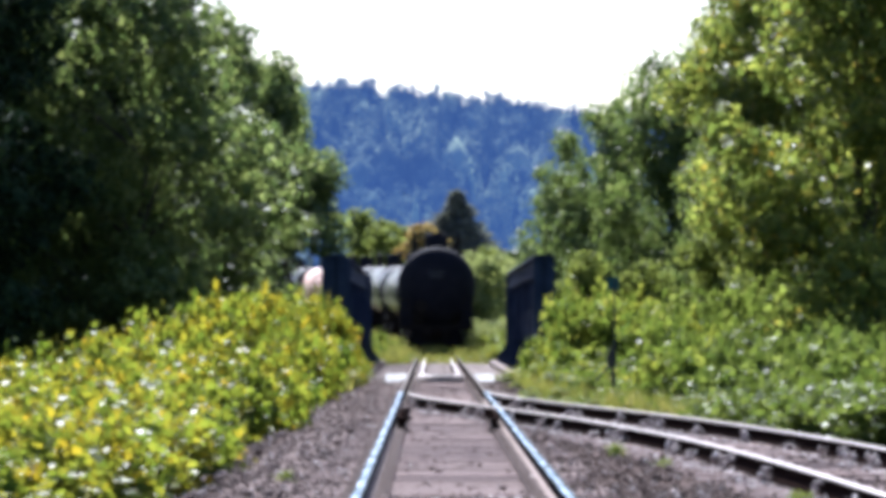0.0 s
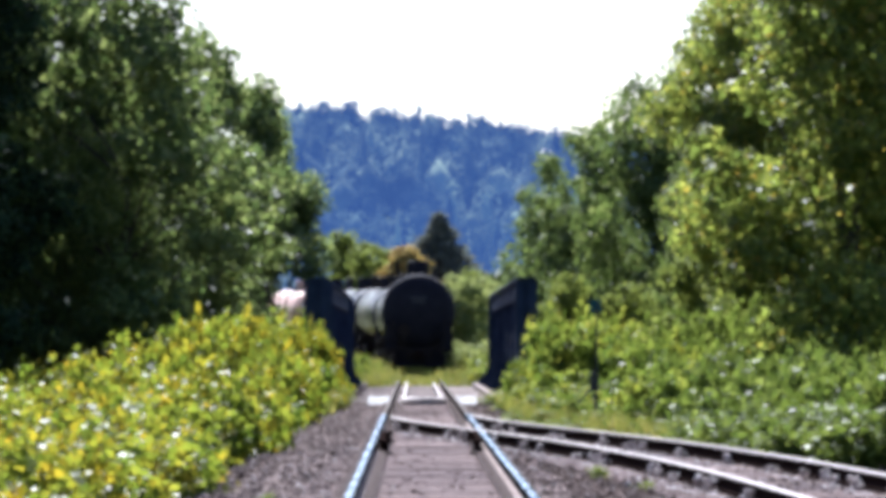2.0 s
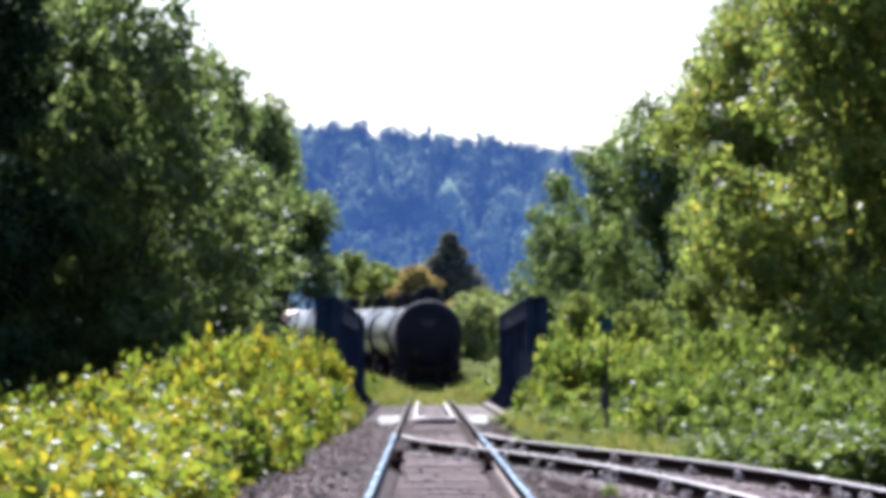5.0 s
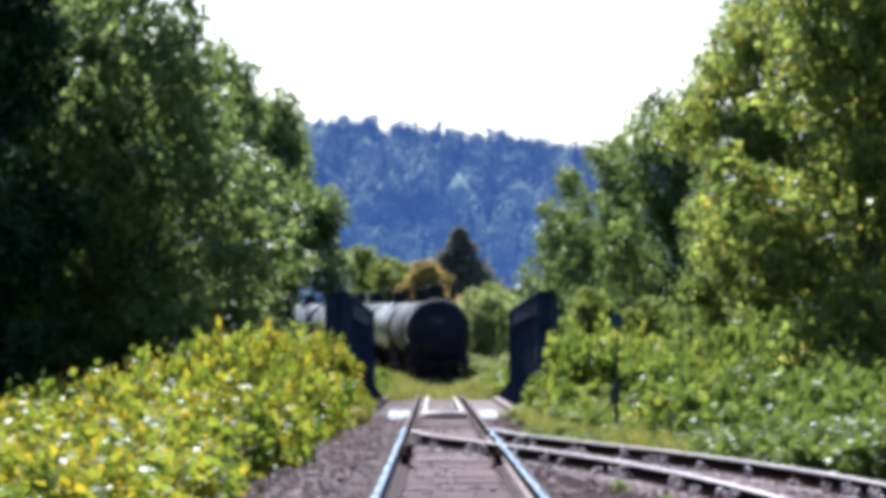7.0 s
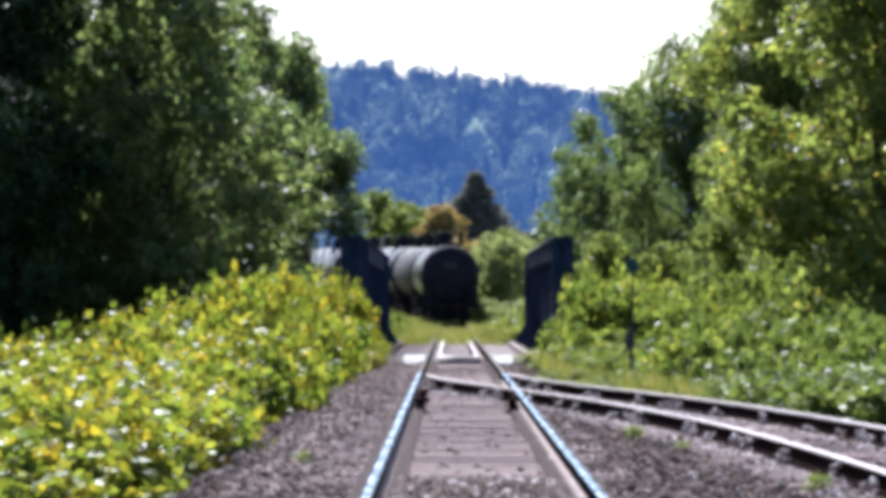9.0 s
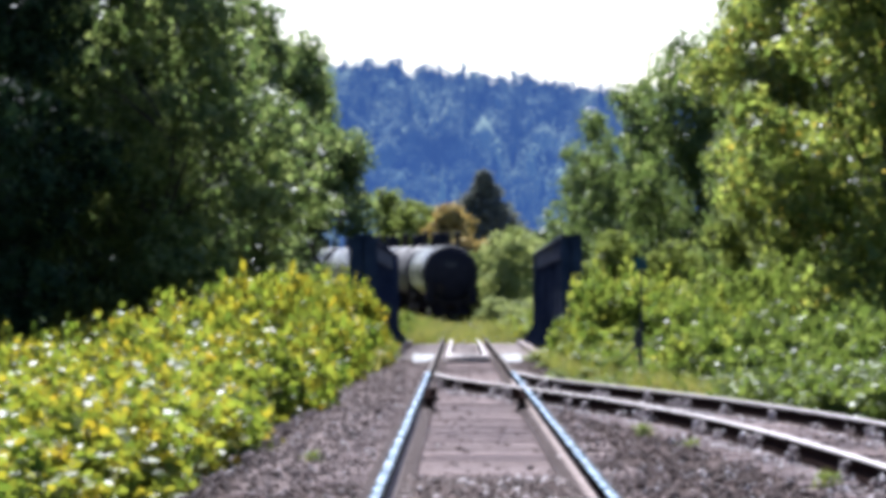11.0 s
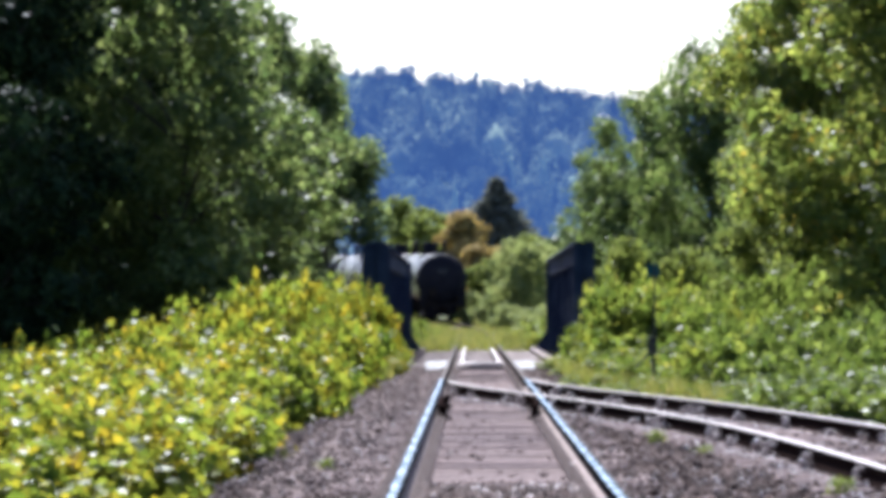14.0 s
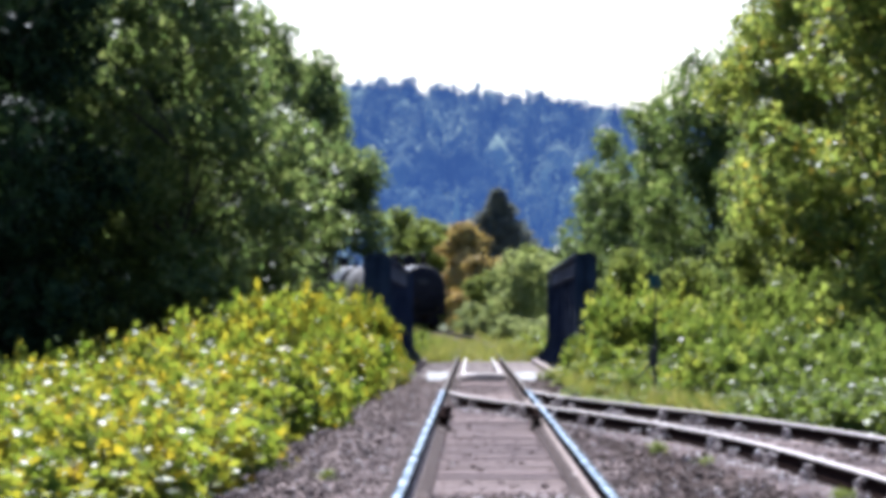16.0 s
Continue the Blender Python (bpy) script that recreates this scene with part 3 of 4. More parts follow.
def make_tank_car():
    """A tank car standing on the railhead, its rear coupler at y = 0, running towards +y."""
    car = empty("tank_car")
    R, ZC = 1.60, 2.76
    y0, y1 = 0.98, CAR - 0.98
    prof = [(y0 + 0.62 * (1 - math.cos(math.pi / 2 * i / 8)), max(0.05, R * math.sin(math.pi / 2 * i / 8))) for i in range(9)]
    body = prof + [(y1 - (y - y0), r) for y, r in prof[::-1]]
    bm = bmesh.new()
    lathe(bm, body, 48, ZC)
    tank = smooth(part("tank", bm, M["tank"], car))
    for flip in (False, True):
        bm = bmesh.new()
        cap = [(y - 0.006, r) for y, r in prof]
        lathe(bm, [(CAR - y, r) for y, r in cap] if flip else cap, 48, ZC)
        smooth(part("tank_head", bm, M["head"], tank, "dull black tank end, toned bluish for haze"))
    for yy in (y0 + 0.66, y0 + 3.6, y0 + 6.4, y1 - 6.4, y1 - 3.6, y1 - 0.66):
        bm = bmesh.new()
        lathe(bm, [(yy - 0.04, R + 0.001), (yy - 0.03, R + 0.012), (yy + 0.03, R + 0.012), (yy + 0.04, R + 0.001)], 48, ZC)
        part("weld_band", bm, M["tank"], tank)
    # faint stencilled panel on the end: plain bars
    for k in range(2):
        bm = bmesh.new()
        box(bm, -0.34 + 0.06 * k, 0.34 - 0.06 * k, y0 + 0.01, y0 + 0.09, 3.28 - 0.16 * k, 3.37 - 0.16 * k)
        part("stencil_bar", bm, M["stencil"], tank)
    ym = CAR / 2
    # manway, its casing and the platform with rails on top
    bm = bmesh.new()
    rod(bm, (0, ym, ZC + R - 0.1), (0, ym, ZC + R + 0.72), 0.50, 0.50, 20)
    rod(bm, (0, ym, ZC + R + 0.72), (0, ym, ZC + R + 0.80), 0.44, 0.36, 20)
    part("manway_housing", bm, M["head"], car)
    bm = bmesh.new()
    box(bm, -1.0, 1.0, ym - 1.5, ym + 1.5, ZC + R + 0.02, ZC + R + 0.08)
    part("platform", bm, M["grime"], car)
    for sx in (-1, 1):
        for sy in (-1.45, 0, 1.45):
            bm = bmesh.new()
            rod(bm, (sx * 0.95, ym + sy, ZC + R + 0.05), (sx * 0.95, ym + sy, ZC + R + 0.80), 0.07)
            part("rail_post", bm, M["grime"], car)
        bm = bmesh.new()
        rod(bm, (sx * 0.95, ym - 1.45, ZC + R + 0.80), (sx * 0.95, ym + 1.45, ZC + R + 0.80), 0.045)
        rod(bm, (sx * 0.95, ym - 1.45, ZC + R + 0.40), (sx * 0.95, ym + 1.45, ZC + R + 0.40), 0.022)
        part("handrail", bm, M["grime"], car)
    for sx in (-1, 1):
        bm = bmesh.new()
        rod(bm, (sx * 0.25, ym - 4.5, ZC + R - 0.05), (sx * 0.25, ym - 4.5, ZC + R + 0.22), 0.10, 0.10, 10)
        part("relief_valve", bm, M["grime"], car)
    for end, sg in ((0, 1), (CAR, -1)):
        def Y(v):
            return end + sg * v
        bm = bmesh.new()
        a, b = sorted((Y(0.75), Y(2.6)))
        box(bm, -0.55, 0.55, a, b, 0.75, 1.18, 0.02)
        a, b = sorted((Y(1.6), Y(2.3)))
        box(bm, -1.40, 1.40, a, b, 0.98, 1.45, 0.03)
        part("stub_sill", bm, M["grime"], car)
        bm = bmesh.new()
        a, b = sorted((Y(0.70), Y(1.05)))
        box(bm, -1.48, 1.48, a, b, 1.02, 1.16, 0.015)
        part("end_platform", bm, M["grime"], car)
        bm = bmesh.new()
        a, b = sorted((Y(1.3), Y(1.36)))
        box(bm, -0.97, 0.97, a, b, 0.35, 1.02, 0.01)
        part("end_sheet", bm, M["head"], car)
        bm = bmesh.new()
        a, b = sorted((Y(0.0), Y(0.8)))
        box(bm, -0.13, 0.13, a, b, 0.72, 1.0, 0.04)
        a, b = sorted((Y(0.02), Y(0.30)))
        box(bm, -0.20, 0.22, a, b, 0.70, 1.04, 0.06)
        part("coupler", bm, M["rust"], car, "rust-brown knuckle coupler")
        bm = bmesh.new()
        rod(bm, (0.35, Y(0.7), 0.85), (0.42, Y(0.35), 0.42), 0.035)
        part("brake_hose", bm, M["grime"], car)
        for sx in (-1, 1):
            bm = bmesh.new()
            a, b = sorted((sx * 0.98, sx * 1.45))
            c, d = sorted((Y(0.82), Y(0.85)))
            box(bm, a, b, c, d, 0.95, 2.3, 0.008)
            part("end_guard_plate", bm, M["head"], car)
            bm = bmesh.new()
            for dx in (0.0, 0.40):
                rod(bm, (sx * (1.50 - dx), Y(0.78), 0.38), (sx * (1.50 - dx), Y(0.78), 2.35), 0.028)
            for kk in range(6):
                z = 0.42 + 0.36 * kk
                rod(bm, (sx * 1.50, Y(0.78), z), (sx * 1.10, Y(0.78), z), 0.02)
            part("ladder", bm, M["grime"], car)
            bm = bmesh.new()
            rod(bm, (sx * 1.48, Y(0.78), 2.25), (sx * 1.48, Y(4.0), 2.25), 0.022)
            part("side_handrail", bm, M["grime"], car)
        bm = bmesh.new()
        rod(bm, (-0.62, Y(0.72), 1.95), (-0.62, Y(0.78), 1.95), 0.26, 0.26, 18)
        rod(bm, (-0.62, Y(0.75), 1.1), (-0.62, Y(0.75), 1.95), 0.03)
        part("brake_wheel", bm, M["grime"], car)
        # bogie
        yc = Y(2.9)
        bm = bmesh.new()
        box(bm, -1.1, 1.1, yc - 0.2, yc + 0.2, 0.45, 0.80, 0.03)
        truck = part("bogie", bm, M["grime"], car)
        for sx in (-1, 1):
            bm = bmesh.new()
            pts = [(-1.15, 0.58), (-0.85, 0.66), (-0.45, 0.82), (0.45, 0.82), (0.85, 0.66), (1.15, 0.58), (1.15, 0.42), (0.7, 0.36), (0.35, 0.2), (-0.35, 0.2), (-0.7, 0.36), (-1.15, 0.42)]
            ring = [bm.verts.new((sx * 1.02, yc + p, q)) for p, q in pts]
            f = bm.faces.new(ring)
            ex = bmesh.ops.extrude_face_region(bm, geom=[f])
            bmesh.ops.translate(bm, vec=(sx * 0.14, 0, 0), verts=[v for v in ex["geom"] if isinstance(v, bmesh.types.BMVert)])
            bmesh.ops.recalc_face_normals(bm, faces=bm.faces[:])
            part("side_frame", bm, M["grime"], truck)
        for dy in (-0.88, 0.88):
            bm = bmesh.new()
            rod(bm, (-1.1, 0, 0), (1.1, 0, 0), 0.08, 0.08, 10)
            for sx in (-1, 1):
                rod(bm, (sx * 0.69, 0, 0), (sx * 0.82, 0, 0), WHEEL, WHEEL, 28)
                rod(bm, (sx * 0.655, 0, 0), (sx * 0.69, 0, 0), WHEEL + 0.025, WHEEL + 0.025, 28)
            w = part("wheelset", bm, M["rust"], truck)
            w.location = (0, yc + dy, WHEEL)
    return car


def train_at(t):
    """How far along the line the rear coupler of the last car is."""
    return 149.0 + 4.3 * t + 0.125 * t * t


CARS = 11
cars = [make_tank_car()]
for i in range(1, CARS):
    cars.append(copy_thing(cars[0], pose(0, 0, 0)))
for i, c in enumerate(cars):
    if i == 6:
        tagged(c, "faded pinkish-red tank car coupled in the train", "tank car", "cars of the train")
        for o in c.children_recursive:
            if o.name.startswith(("tank", "weld_band", "manway")):
                o.data = o.data.copy()
                o.data.materials[0] = M["tank_red"]
    elif i == 1:
        tagged(c, "dusty brown-black tank car coupled before the last one", "tank car", "cars of the train")
        for o in c.children_recursive:
            if o.name.split(".")[0] in ("tank", "weld_band"):
                o.data = o.data.copy()
                o.data.materials[0] = M["tank_dusty"]
    elif i == 0:
        tagged(c, "glossy black tank car at the train's tail", "tank car", "cars of the train")
    else:
        tagged(c, "glossy black tank car coupled in the train", "tank car", "cars of the train")


def car_pose(s):
    """A car with its rear coupler at s: carried by the line under its two bogies."""
    a, _ = line(s + 2.9)
    b, _ = line(s + CAR - 2.9)
    d = (b - a).normalized()
    turn = math.degrees(math.atan2(-d.x, d.y))
    tilt = math.degrees(math.asin(d.z))
    p = a - d * 2.9
    return pose(p.x, p.y, p.z, tilt, 0, turn)


# ---- switch stand ----
def make_switch_stand():
    x, y = 2.92, 63.5
    top = empty("switch_stand", pose(x, y, ground_z(x, y)))
    tagged(top, "black iron switch stand with a teal target plate, among weeds", "switch stand")
    h = -ground_z(x, y)
    bm = bmesh.new()
    box(bm, -0.35, 0.22, -0.12, 0.12, -0.05, 0.16, 0.01)
    part("base_timber", bm, M["tie"], top)
    bm = bmesh.new()
    box(bm, -0.035, 0.035, -0.05, 0.05, 0.16, h + 0.44, 0.015)
    box(bm, -0.10, 0.06, -0.09, 0.09, h + 0.44, h + 0.78, 0.04)
    part("housing", bm, M["iron"], top)
    bm = bmesh.new()
    rod(bm, (0.02, 0, h + 0.7), (0.02, 0, h + 1.98), 0.022)
    part("mast", bm, M["iron"], top)
    bm = bmesh.new()
    box(bm, -0.11, 0.11, -0.012, 0.012, h + 1.80, h + 2.02, 0.008)
    part("target", bm, M["teal"], top, "teal enamelled target plate")
    bm = bmesh.new()
    rod(bm, (-0.05, -0.1, h + 0.5), (-0.30, -0.25, h + 0.25), 0.018)
    part("throw_lever", bm, M["iron"], top)


make_switch_stand()


# ---- plants ----
def leaf_arrays(centres, sizes, rng, droop=0.5, long=1.5, folded=False):
    """Pointed leaves about the centres: folded along the rib, or plain where they stay far off."""
    n = len(centres)
    yaw = rng.uniform(0, 2 * np.pi, n)
    pitch = rng.normal(-0.35 * droop, 0.85, n)
    roll = rng.normal(0, 0.9, n)
    d = np.stack([np.cos(yaw) * np.cos(pitch), np.sin(yaw) * np.cos(pitch), np.sin(pitch)], 1)
    s = np.stack([-np.sin(yaw), np.cos(yaw), np.zeros(n)], 1)
    u = np.cross(d, s)
    s2 = s * np.cos(roll)[:, None] + u * np.sin(roll)[:, None]
    u2 = np.cross(d, s2)
    L = (sizes * long / 2)[:, None]
    W = (sizes / 2)[:, None]
    fold = u2 * (sizes * 0.12)[:, None]
    if not folded:
        v = np.stack([centres - d * L * 0.7 + s2 * W, centres + d * L, centres - d * L * 0.7 - s2 * W], 1).reshape(-1, 3)
        return v, np.arange(3 * n).reshape(-1, 3)
    v = np.stack([centres - d * L, centres + s2 * W + fold, centres + d * L, centres - s2 * W + fold], 1).reshape(-1, 3)
    i = np.arange(n)[:, None] * 4
    f = np.concatenate([i + np.array([[0, 1, 2]]), i + np.array([[0, 2, 3]])], 1).reshape(-1, 3)
    return v, f


def clumps(rng, lobes, n, spread, shell=0.55, per=44):
    """Leaf places: sprays gathered towards the outside of several lobes (x, y, z, rx, ry, rz)."""
    lobes = np.asarray(lobes, float)
    vol = lobes[:, 3] * lobes[:, 4] * lobes[:, 5]
    area = vol ** (2 / 3)
    m = max(1, n // per)
    which = rng.choice(len(lobes), m, p=area / area.sum())
    d = rng.normal(size=(m, 3))
    d /= np.linalg.norm(d, axis=1)[:, None]
    r = shell + (1.08 - shell) * rng.random(m) ** 0.7
    c = lobes[which, :3] + d * r[:, None] * lobes[which, 3:]
    out = np.repeat(c, per, axis=0) + rng.normal(size=(m * per, 3)) * spread * np.array([1, 1, 0.75])
    return out


def crown_arrays(rng, lobes, n, leaf, puff, per):
    """A crown of rounded puffs set about the lobes: their leaves lie like shingles on each puff, with a thick dark filling inside."""
    lobes = np.asarray(lobes, float)
    area = (lobes[:, 3] * lobes[:, 4] * lobes[:, 5]) ** (2 / 3)
    m = max(1, int(n * 0.92) // per)
    which = rng.choice(len(lobes), m, p=area / area.sum())
    d = rng.normal(size=(m, 3))
    d /= np.linalg.norm(d, axis=1)[:, None]
    c = lobes[which, :3] + d * rng.uniform(0.72, 1.08, (m, 1)) * lobes[which, 3:]
    size = puff * rng.uniform(0.55, 1.3, (m, 1))
    e = rng.normal(size=(m, per, 3)) + np.array([0, 0, 0.35])
    e /= np.linalg.norm(e, axis=2)[:, :, None]
    p = (c[:, None] + e * (size * rng.uniform(0.55, 1.12, (m, per)))[:, :, None] * np.array([1, 1, 0.72])).reshape(-1, 3)
    up = (e + 0.5 * d[:, None] + rng.normal(size=e.shape) * 0.55).reshape(-1, 3)
    k = n - len(p)
    w = rng.choice(len(lobes), k, p=area / area.sum())
    q = rng.normal(size=(k, 3))
    q *= (rng.random((k, 1)) ** 0.4 * 0.78) / np.linalg.norm(q, axis=1)[:, None]
    p = np.concatenate([p, lobes[w, :3] + q * lobes[w, 3:]])
    up = np.concatenate([up, rng.normal(size=(k, 3))])
    size = rng.uniform(0.6, 1.25, n) * leaf
    size[-k:] *= 1.9
    up /= np.linalg.norm(up, axis=1)[:, None]
    a = np.cross(up, rng.normal(size=(n, 3)))
    a /= np.linalg.norm(a, axis=1)[:, None]
    b = np.cross(up, a)
    L, W = (size * 0.62)[:, None], (size * 0.5)[:, None]
    v = np.stack([p - a * L * 0.7 + b * W, p + a * L, p - a * L * 0.7 - b * W], 1).reshape(-1, 3)
    return v, np.arange(3 * n).reshape(-1, 3)


def make_tree(name, seed, height, width, leaf, count, material, low=0.12, lobes_n=12, puff=0.42, per=44):
    """A broadleaf tree: tapered trunk, limbs, and a crown of leafy puffs on uneven lobes."""
    rng = np.random.default_rng(seed)
    top = empty(name)
    bm = bmesh.new()
    pts = [Vector((0, 0, -0.3))]
    for i in range(1, 6):
        pts.append(Vector((rng.normal(0, 0.04) * i, rng.normal(0, 0.04) * i, height * 0.8 * i / 5)))
    r = 0.010 * height
    for i in range(5):
        rod(bm, pts[i], pts[i + 1], r * (1 - i / 5.6), r * (1 - (i + 1) / 5.6), 9)
    part("trunk", bm, M["bark"], top)
    lobes = []
    for i in range(lobes_n):
        u = (i + 0.5) / lobes_n
        z = height * (low + (0.93 - low) * u)
        prof = math.sin(math.pi * min(1.0, 0.18 + 0.70 * u)) ** 0.6
        a = i * 2.4 + rng.uniform(-0.5, 0.5)
        off = width * prof * rng.uniform(0.15, 0.85)
        rr = width * rng.uniform(0.20, 0.46) * (0.6 + 0.4 * prof)
        lobes.append((off * math.cos(a), off * math.sin(a), z, rr, rr, rr * rng.uniform(0.7, 1.0)))
        start = pts[min(4, max(1, int(u * 5)))]
        lb = bmesh.new()
        mid = Vector((off * 0.5 * math.cos(a), off * 0.5 * math.sin(a), (start.z + z) / 2 + 0.1))
        rod(lb, start, mid, r * 0.42, r * 0.26, 7)
        rod(lb, mid, (off * math.cos(a), off * math.sin(a), z), r * 0.26, r * 0.08, 7)
        part("limb", lb, M["bark"], top)
    v, f = crown_arrays(rng, lobes, count, leaf, puff, per)
    from_arrays("crown", v, f, material, top)
    return top


def make_bush(seed, height, width, leaf, count, material, name="bush", long=1.35, folded=True):
    """A bush: thin stems, each by itself, and sprays of leaves on low lobes."""
    rng = np.random.default_rng(seed)
    top = empty(name)
    lobes = []
    for i in range(7):
        a = i * 2.4 + rng.uniform(-0.4, 0.4)
        off = width * rng.uniform(0.1, 0.7)
        z = height * rng.uniform(0.28, 0.72)
        rr = width * rng.uniform(0.34, 0.55)
        lobes.append((off * math.cos(a), off * math.sin(a), z, rr, rr, min(rr, height - z) * rng.uniform(0.7, 1.0)))
        part("stem", rod(bmesh.new(), (0.1 * math.cos(a), 0.1 * math.sin(a), -0.15), (off * math.cos(a), off * math.sin(a), z), 0.022, 0.008, 5), M["bark"], top)
    c = clumps(rng, lobes, count, 0.12, 0.62)
    sp = []
    for i in range(9):                       # loose shoots standing out of the top
        a, q = rng.uniform(0, 6.28), width * rng.uniform(0.1, 0.8)
        base = np.array((q * math.cos(a), q * math.sin(a), height * rng.uniform(0.6, 0.85)))
        tip = base + np.array((rng.normal(0, 0.12), rng.normal(0, 0.12), height * rng.uniform(0.15, 0.32)))
        k = 16
        sp.append(base + (tip - base) * rng.random((k, 1)) + rng.normal(size=(k, 3)) * 0.05)
    c = np.concatenate([c] + sp)
    c[:, 2] = np.maximum(c[:, 2], 0.02)
    v, f = leaf_arrays(c, rng.uniform(0.55, 1.25, len(c)) * leaf, rng, 0.7, long, folded)
    from_arrays("foliage", v, f, material, top)
    return top


def plant(ob, x, y, turn, scale=(1, 1, 1), dz=0.0):
    ob.matrix_basis = pose(x, y, ground_z(x, y) + dz, 0, 0, turn) @ Matrix.Diagonal((*scale, 1))
    return ob


def scatter(kinds, places, group, label, category, name=None):
    """Plants the kinds in turn at (x, y, height scale, width scale); each is built once and then copied."""
    rng = random.Random(len(places) * 7 + 1)
    used = [False] * len(kinds)
    for i, (x, y, hs, ws) in enumerate(places):
        k = rng.randrange(len(kinds)) if i >= len(kinds) else i
        ob = kinds[k]
        if used[k]:
            ob = copy_thing(kinds[k], pose(0, 0, 0))
        used[k] = True
        tagged(ob, label, category, group)
        plant(ob, x, y, rng.uniform(0, 360), (ws, ws, hs))


def make_plants():
    # left trees, seen from their shaded side, with shade also in the leaf colour
    dark = [make_tree("tree", 21, 12.0, 3.4, 0.145, 25000, M["leaf_darkened"], 0.06, 30),
            make_tree("tree", 22, 12.0, 3.2, 0.145, 24000, M["leaf_darkened"], 0.05, 28)]
    # the last one, mostly out of view, is added to block skylight
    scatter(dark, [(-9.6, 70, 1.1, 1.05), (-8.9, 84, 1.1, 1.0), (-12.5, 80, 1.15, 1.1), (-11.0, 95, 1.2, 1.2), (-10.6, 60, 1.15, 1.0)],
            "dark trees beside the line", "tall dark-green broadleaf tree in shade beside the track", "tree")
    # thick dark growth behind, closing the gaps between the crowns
    back = [make_tree("tree", 23, 15.0, 3.6, 0.34, 9000, M["leaf_darkened"], 0.03, 34, 0.7)]
    # the first two rise past the view, added to shade the trees before them
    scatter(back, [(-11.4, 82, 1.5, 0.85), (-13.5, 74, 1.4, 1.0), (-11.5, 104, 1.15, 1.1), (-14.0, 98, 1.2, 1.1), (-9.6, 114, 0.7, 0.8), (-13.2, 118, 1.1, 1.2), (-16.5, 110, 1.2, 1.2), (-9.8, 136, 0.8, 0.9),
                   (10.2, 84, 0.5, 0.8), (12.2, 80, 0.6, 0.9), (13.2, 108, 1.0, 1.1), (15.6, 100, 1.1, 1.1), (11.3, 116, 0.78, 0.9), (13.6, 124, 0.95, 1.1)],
            "thick trees behind the line", "thick tree in the growth behind the line, leaves darkened for shade", "tree")
    mid = [make_tree("tree", 31, 9.0, 2.5, 0.13, 19000, M["leaf_mid"], 0.05, 26),
           make_tree("tree", 32, 9.0, 2.4, 0.13, 19000, M["leaf_mid"], 0.08, 24)]
    scatter(mid, [ (5.7, 126, 1.22, 0.95), (7.0, 112, 1.4, 1.0), (7.9, 103, 1.25, 0.85), (4.9, 148, 0.98, 0.8), (5.4, 146, 0.86, 0.8), (7.2, 138, 1.05, 1.0),
                  (8.4, 112, 1.15, 1.1)],
            "green trees by the bridge", "leafy green tree growing beside the girder bridge", "tree")
    olive = [make_tree("tree", 33, 9.0, 2.5, 0.13, 19000, M["leaf_shade"], 0.05, 26),
             make_tree("tree", 34, 9.0, 2.4, 0.13, 19000, M["leaf_shade"], 0.08, 24)]
    scatter(olive, [(-6.2, 75, 1.24, 1.1), (-7.7, 79, 1.25, 1.0), (-5.6, 84, 0.92, 1.0), (-6.15, 92, 1.15, 1.02), (-7.0, 107, 1.0, 0.95), (-7.5, 130, 1.0, 1.0), (-10.0, 122, 1.1, 1.1)],
            "olive trees before the bridge", "shaded olive-green tree standing behind the bushes", "tree")
    over = [make_tree("tree", 35, 9.6, 2.5, 0.135, 14000, M["leaf_shade"], 0.62, 16)]
    scatter(over, [(-4.9, 119, 1.0, 0.95), (-6.0, 115, 1.3, 1.0), (-5.7, 121, 1.22, 0.85)], "green trees by the bridge", "leafy green tree leaning out over the girder bridge", "tree")
    gold = [make_tree("tree", 41, 12.0, 3.1, 0.135, 31000, M["leaf_gold"], 0.2, 30, 0.5, 60),
            make_tree("tree", 42, 12.0, 2.9, 0.135, 31000, M["leaf_gold"], 0.18, 28, 0.5, 60)]
    scatter(gold, [(8.2, 72, 1.0, 1.0), (8.2, 93, 1.06, 0.85), (10.8, 76, 1.15, 1.1), (10.2, 90, 1.15, 1.1), (12.6, 84, 1.2, 1.2)],
            "sunlit trees beside the siding", "tall sunlit tree with leaves starting to turn yellow", "tree")
    # shrubs below the trees
    shrub = [make_tree("shrub", 51, 4.4, 1.5, 0.11, 8000, M["leaf_soft"], 0.02, 9, 0.3),
             make_tree("shrub", 52, 4.4, 1.5, 0.11, 8000, M["leaf_soft"], 0.02, 9, 0.3)]
    scatter(shrub, [(-4.9, 86, 0.95, 0.9), (-6.2, 80, 0.9, 1.0), (4.5, 103, 1.25, 0.95), (5.9, 100, 1.2, 1.05), (6.3, 86, 0.95, 1.0), (-6.8, 76, 0.8, 1.0),
                    (4.2, 134, 0.8, 0.8), (7.4, 80, 0.7, 0.9), (-5.6, 98, 0.75, 0.8), (-3.95, 97, 0.62, 0.55), (3.9, 114, 0.75, 0.7), (-5.4, 82, 0.85, 1.0)],
            "shrubs under the trees", "dense green shrub growing under the trees", "shrub")
    # beyond the bridge
    pale = [make_tree("shrub", 61, 4.6, 2.2, 0.19, 8000, M["leaf_pale"], 0.02, 18, 0.5),
            make_tree("shrub", 62, 4.6, 2.2, 0.19, 8000, M["leaf_pale"], 0.02, 18, 0.5)]
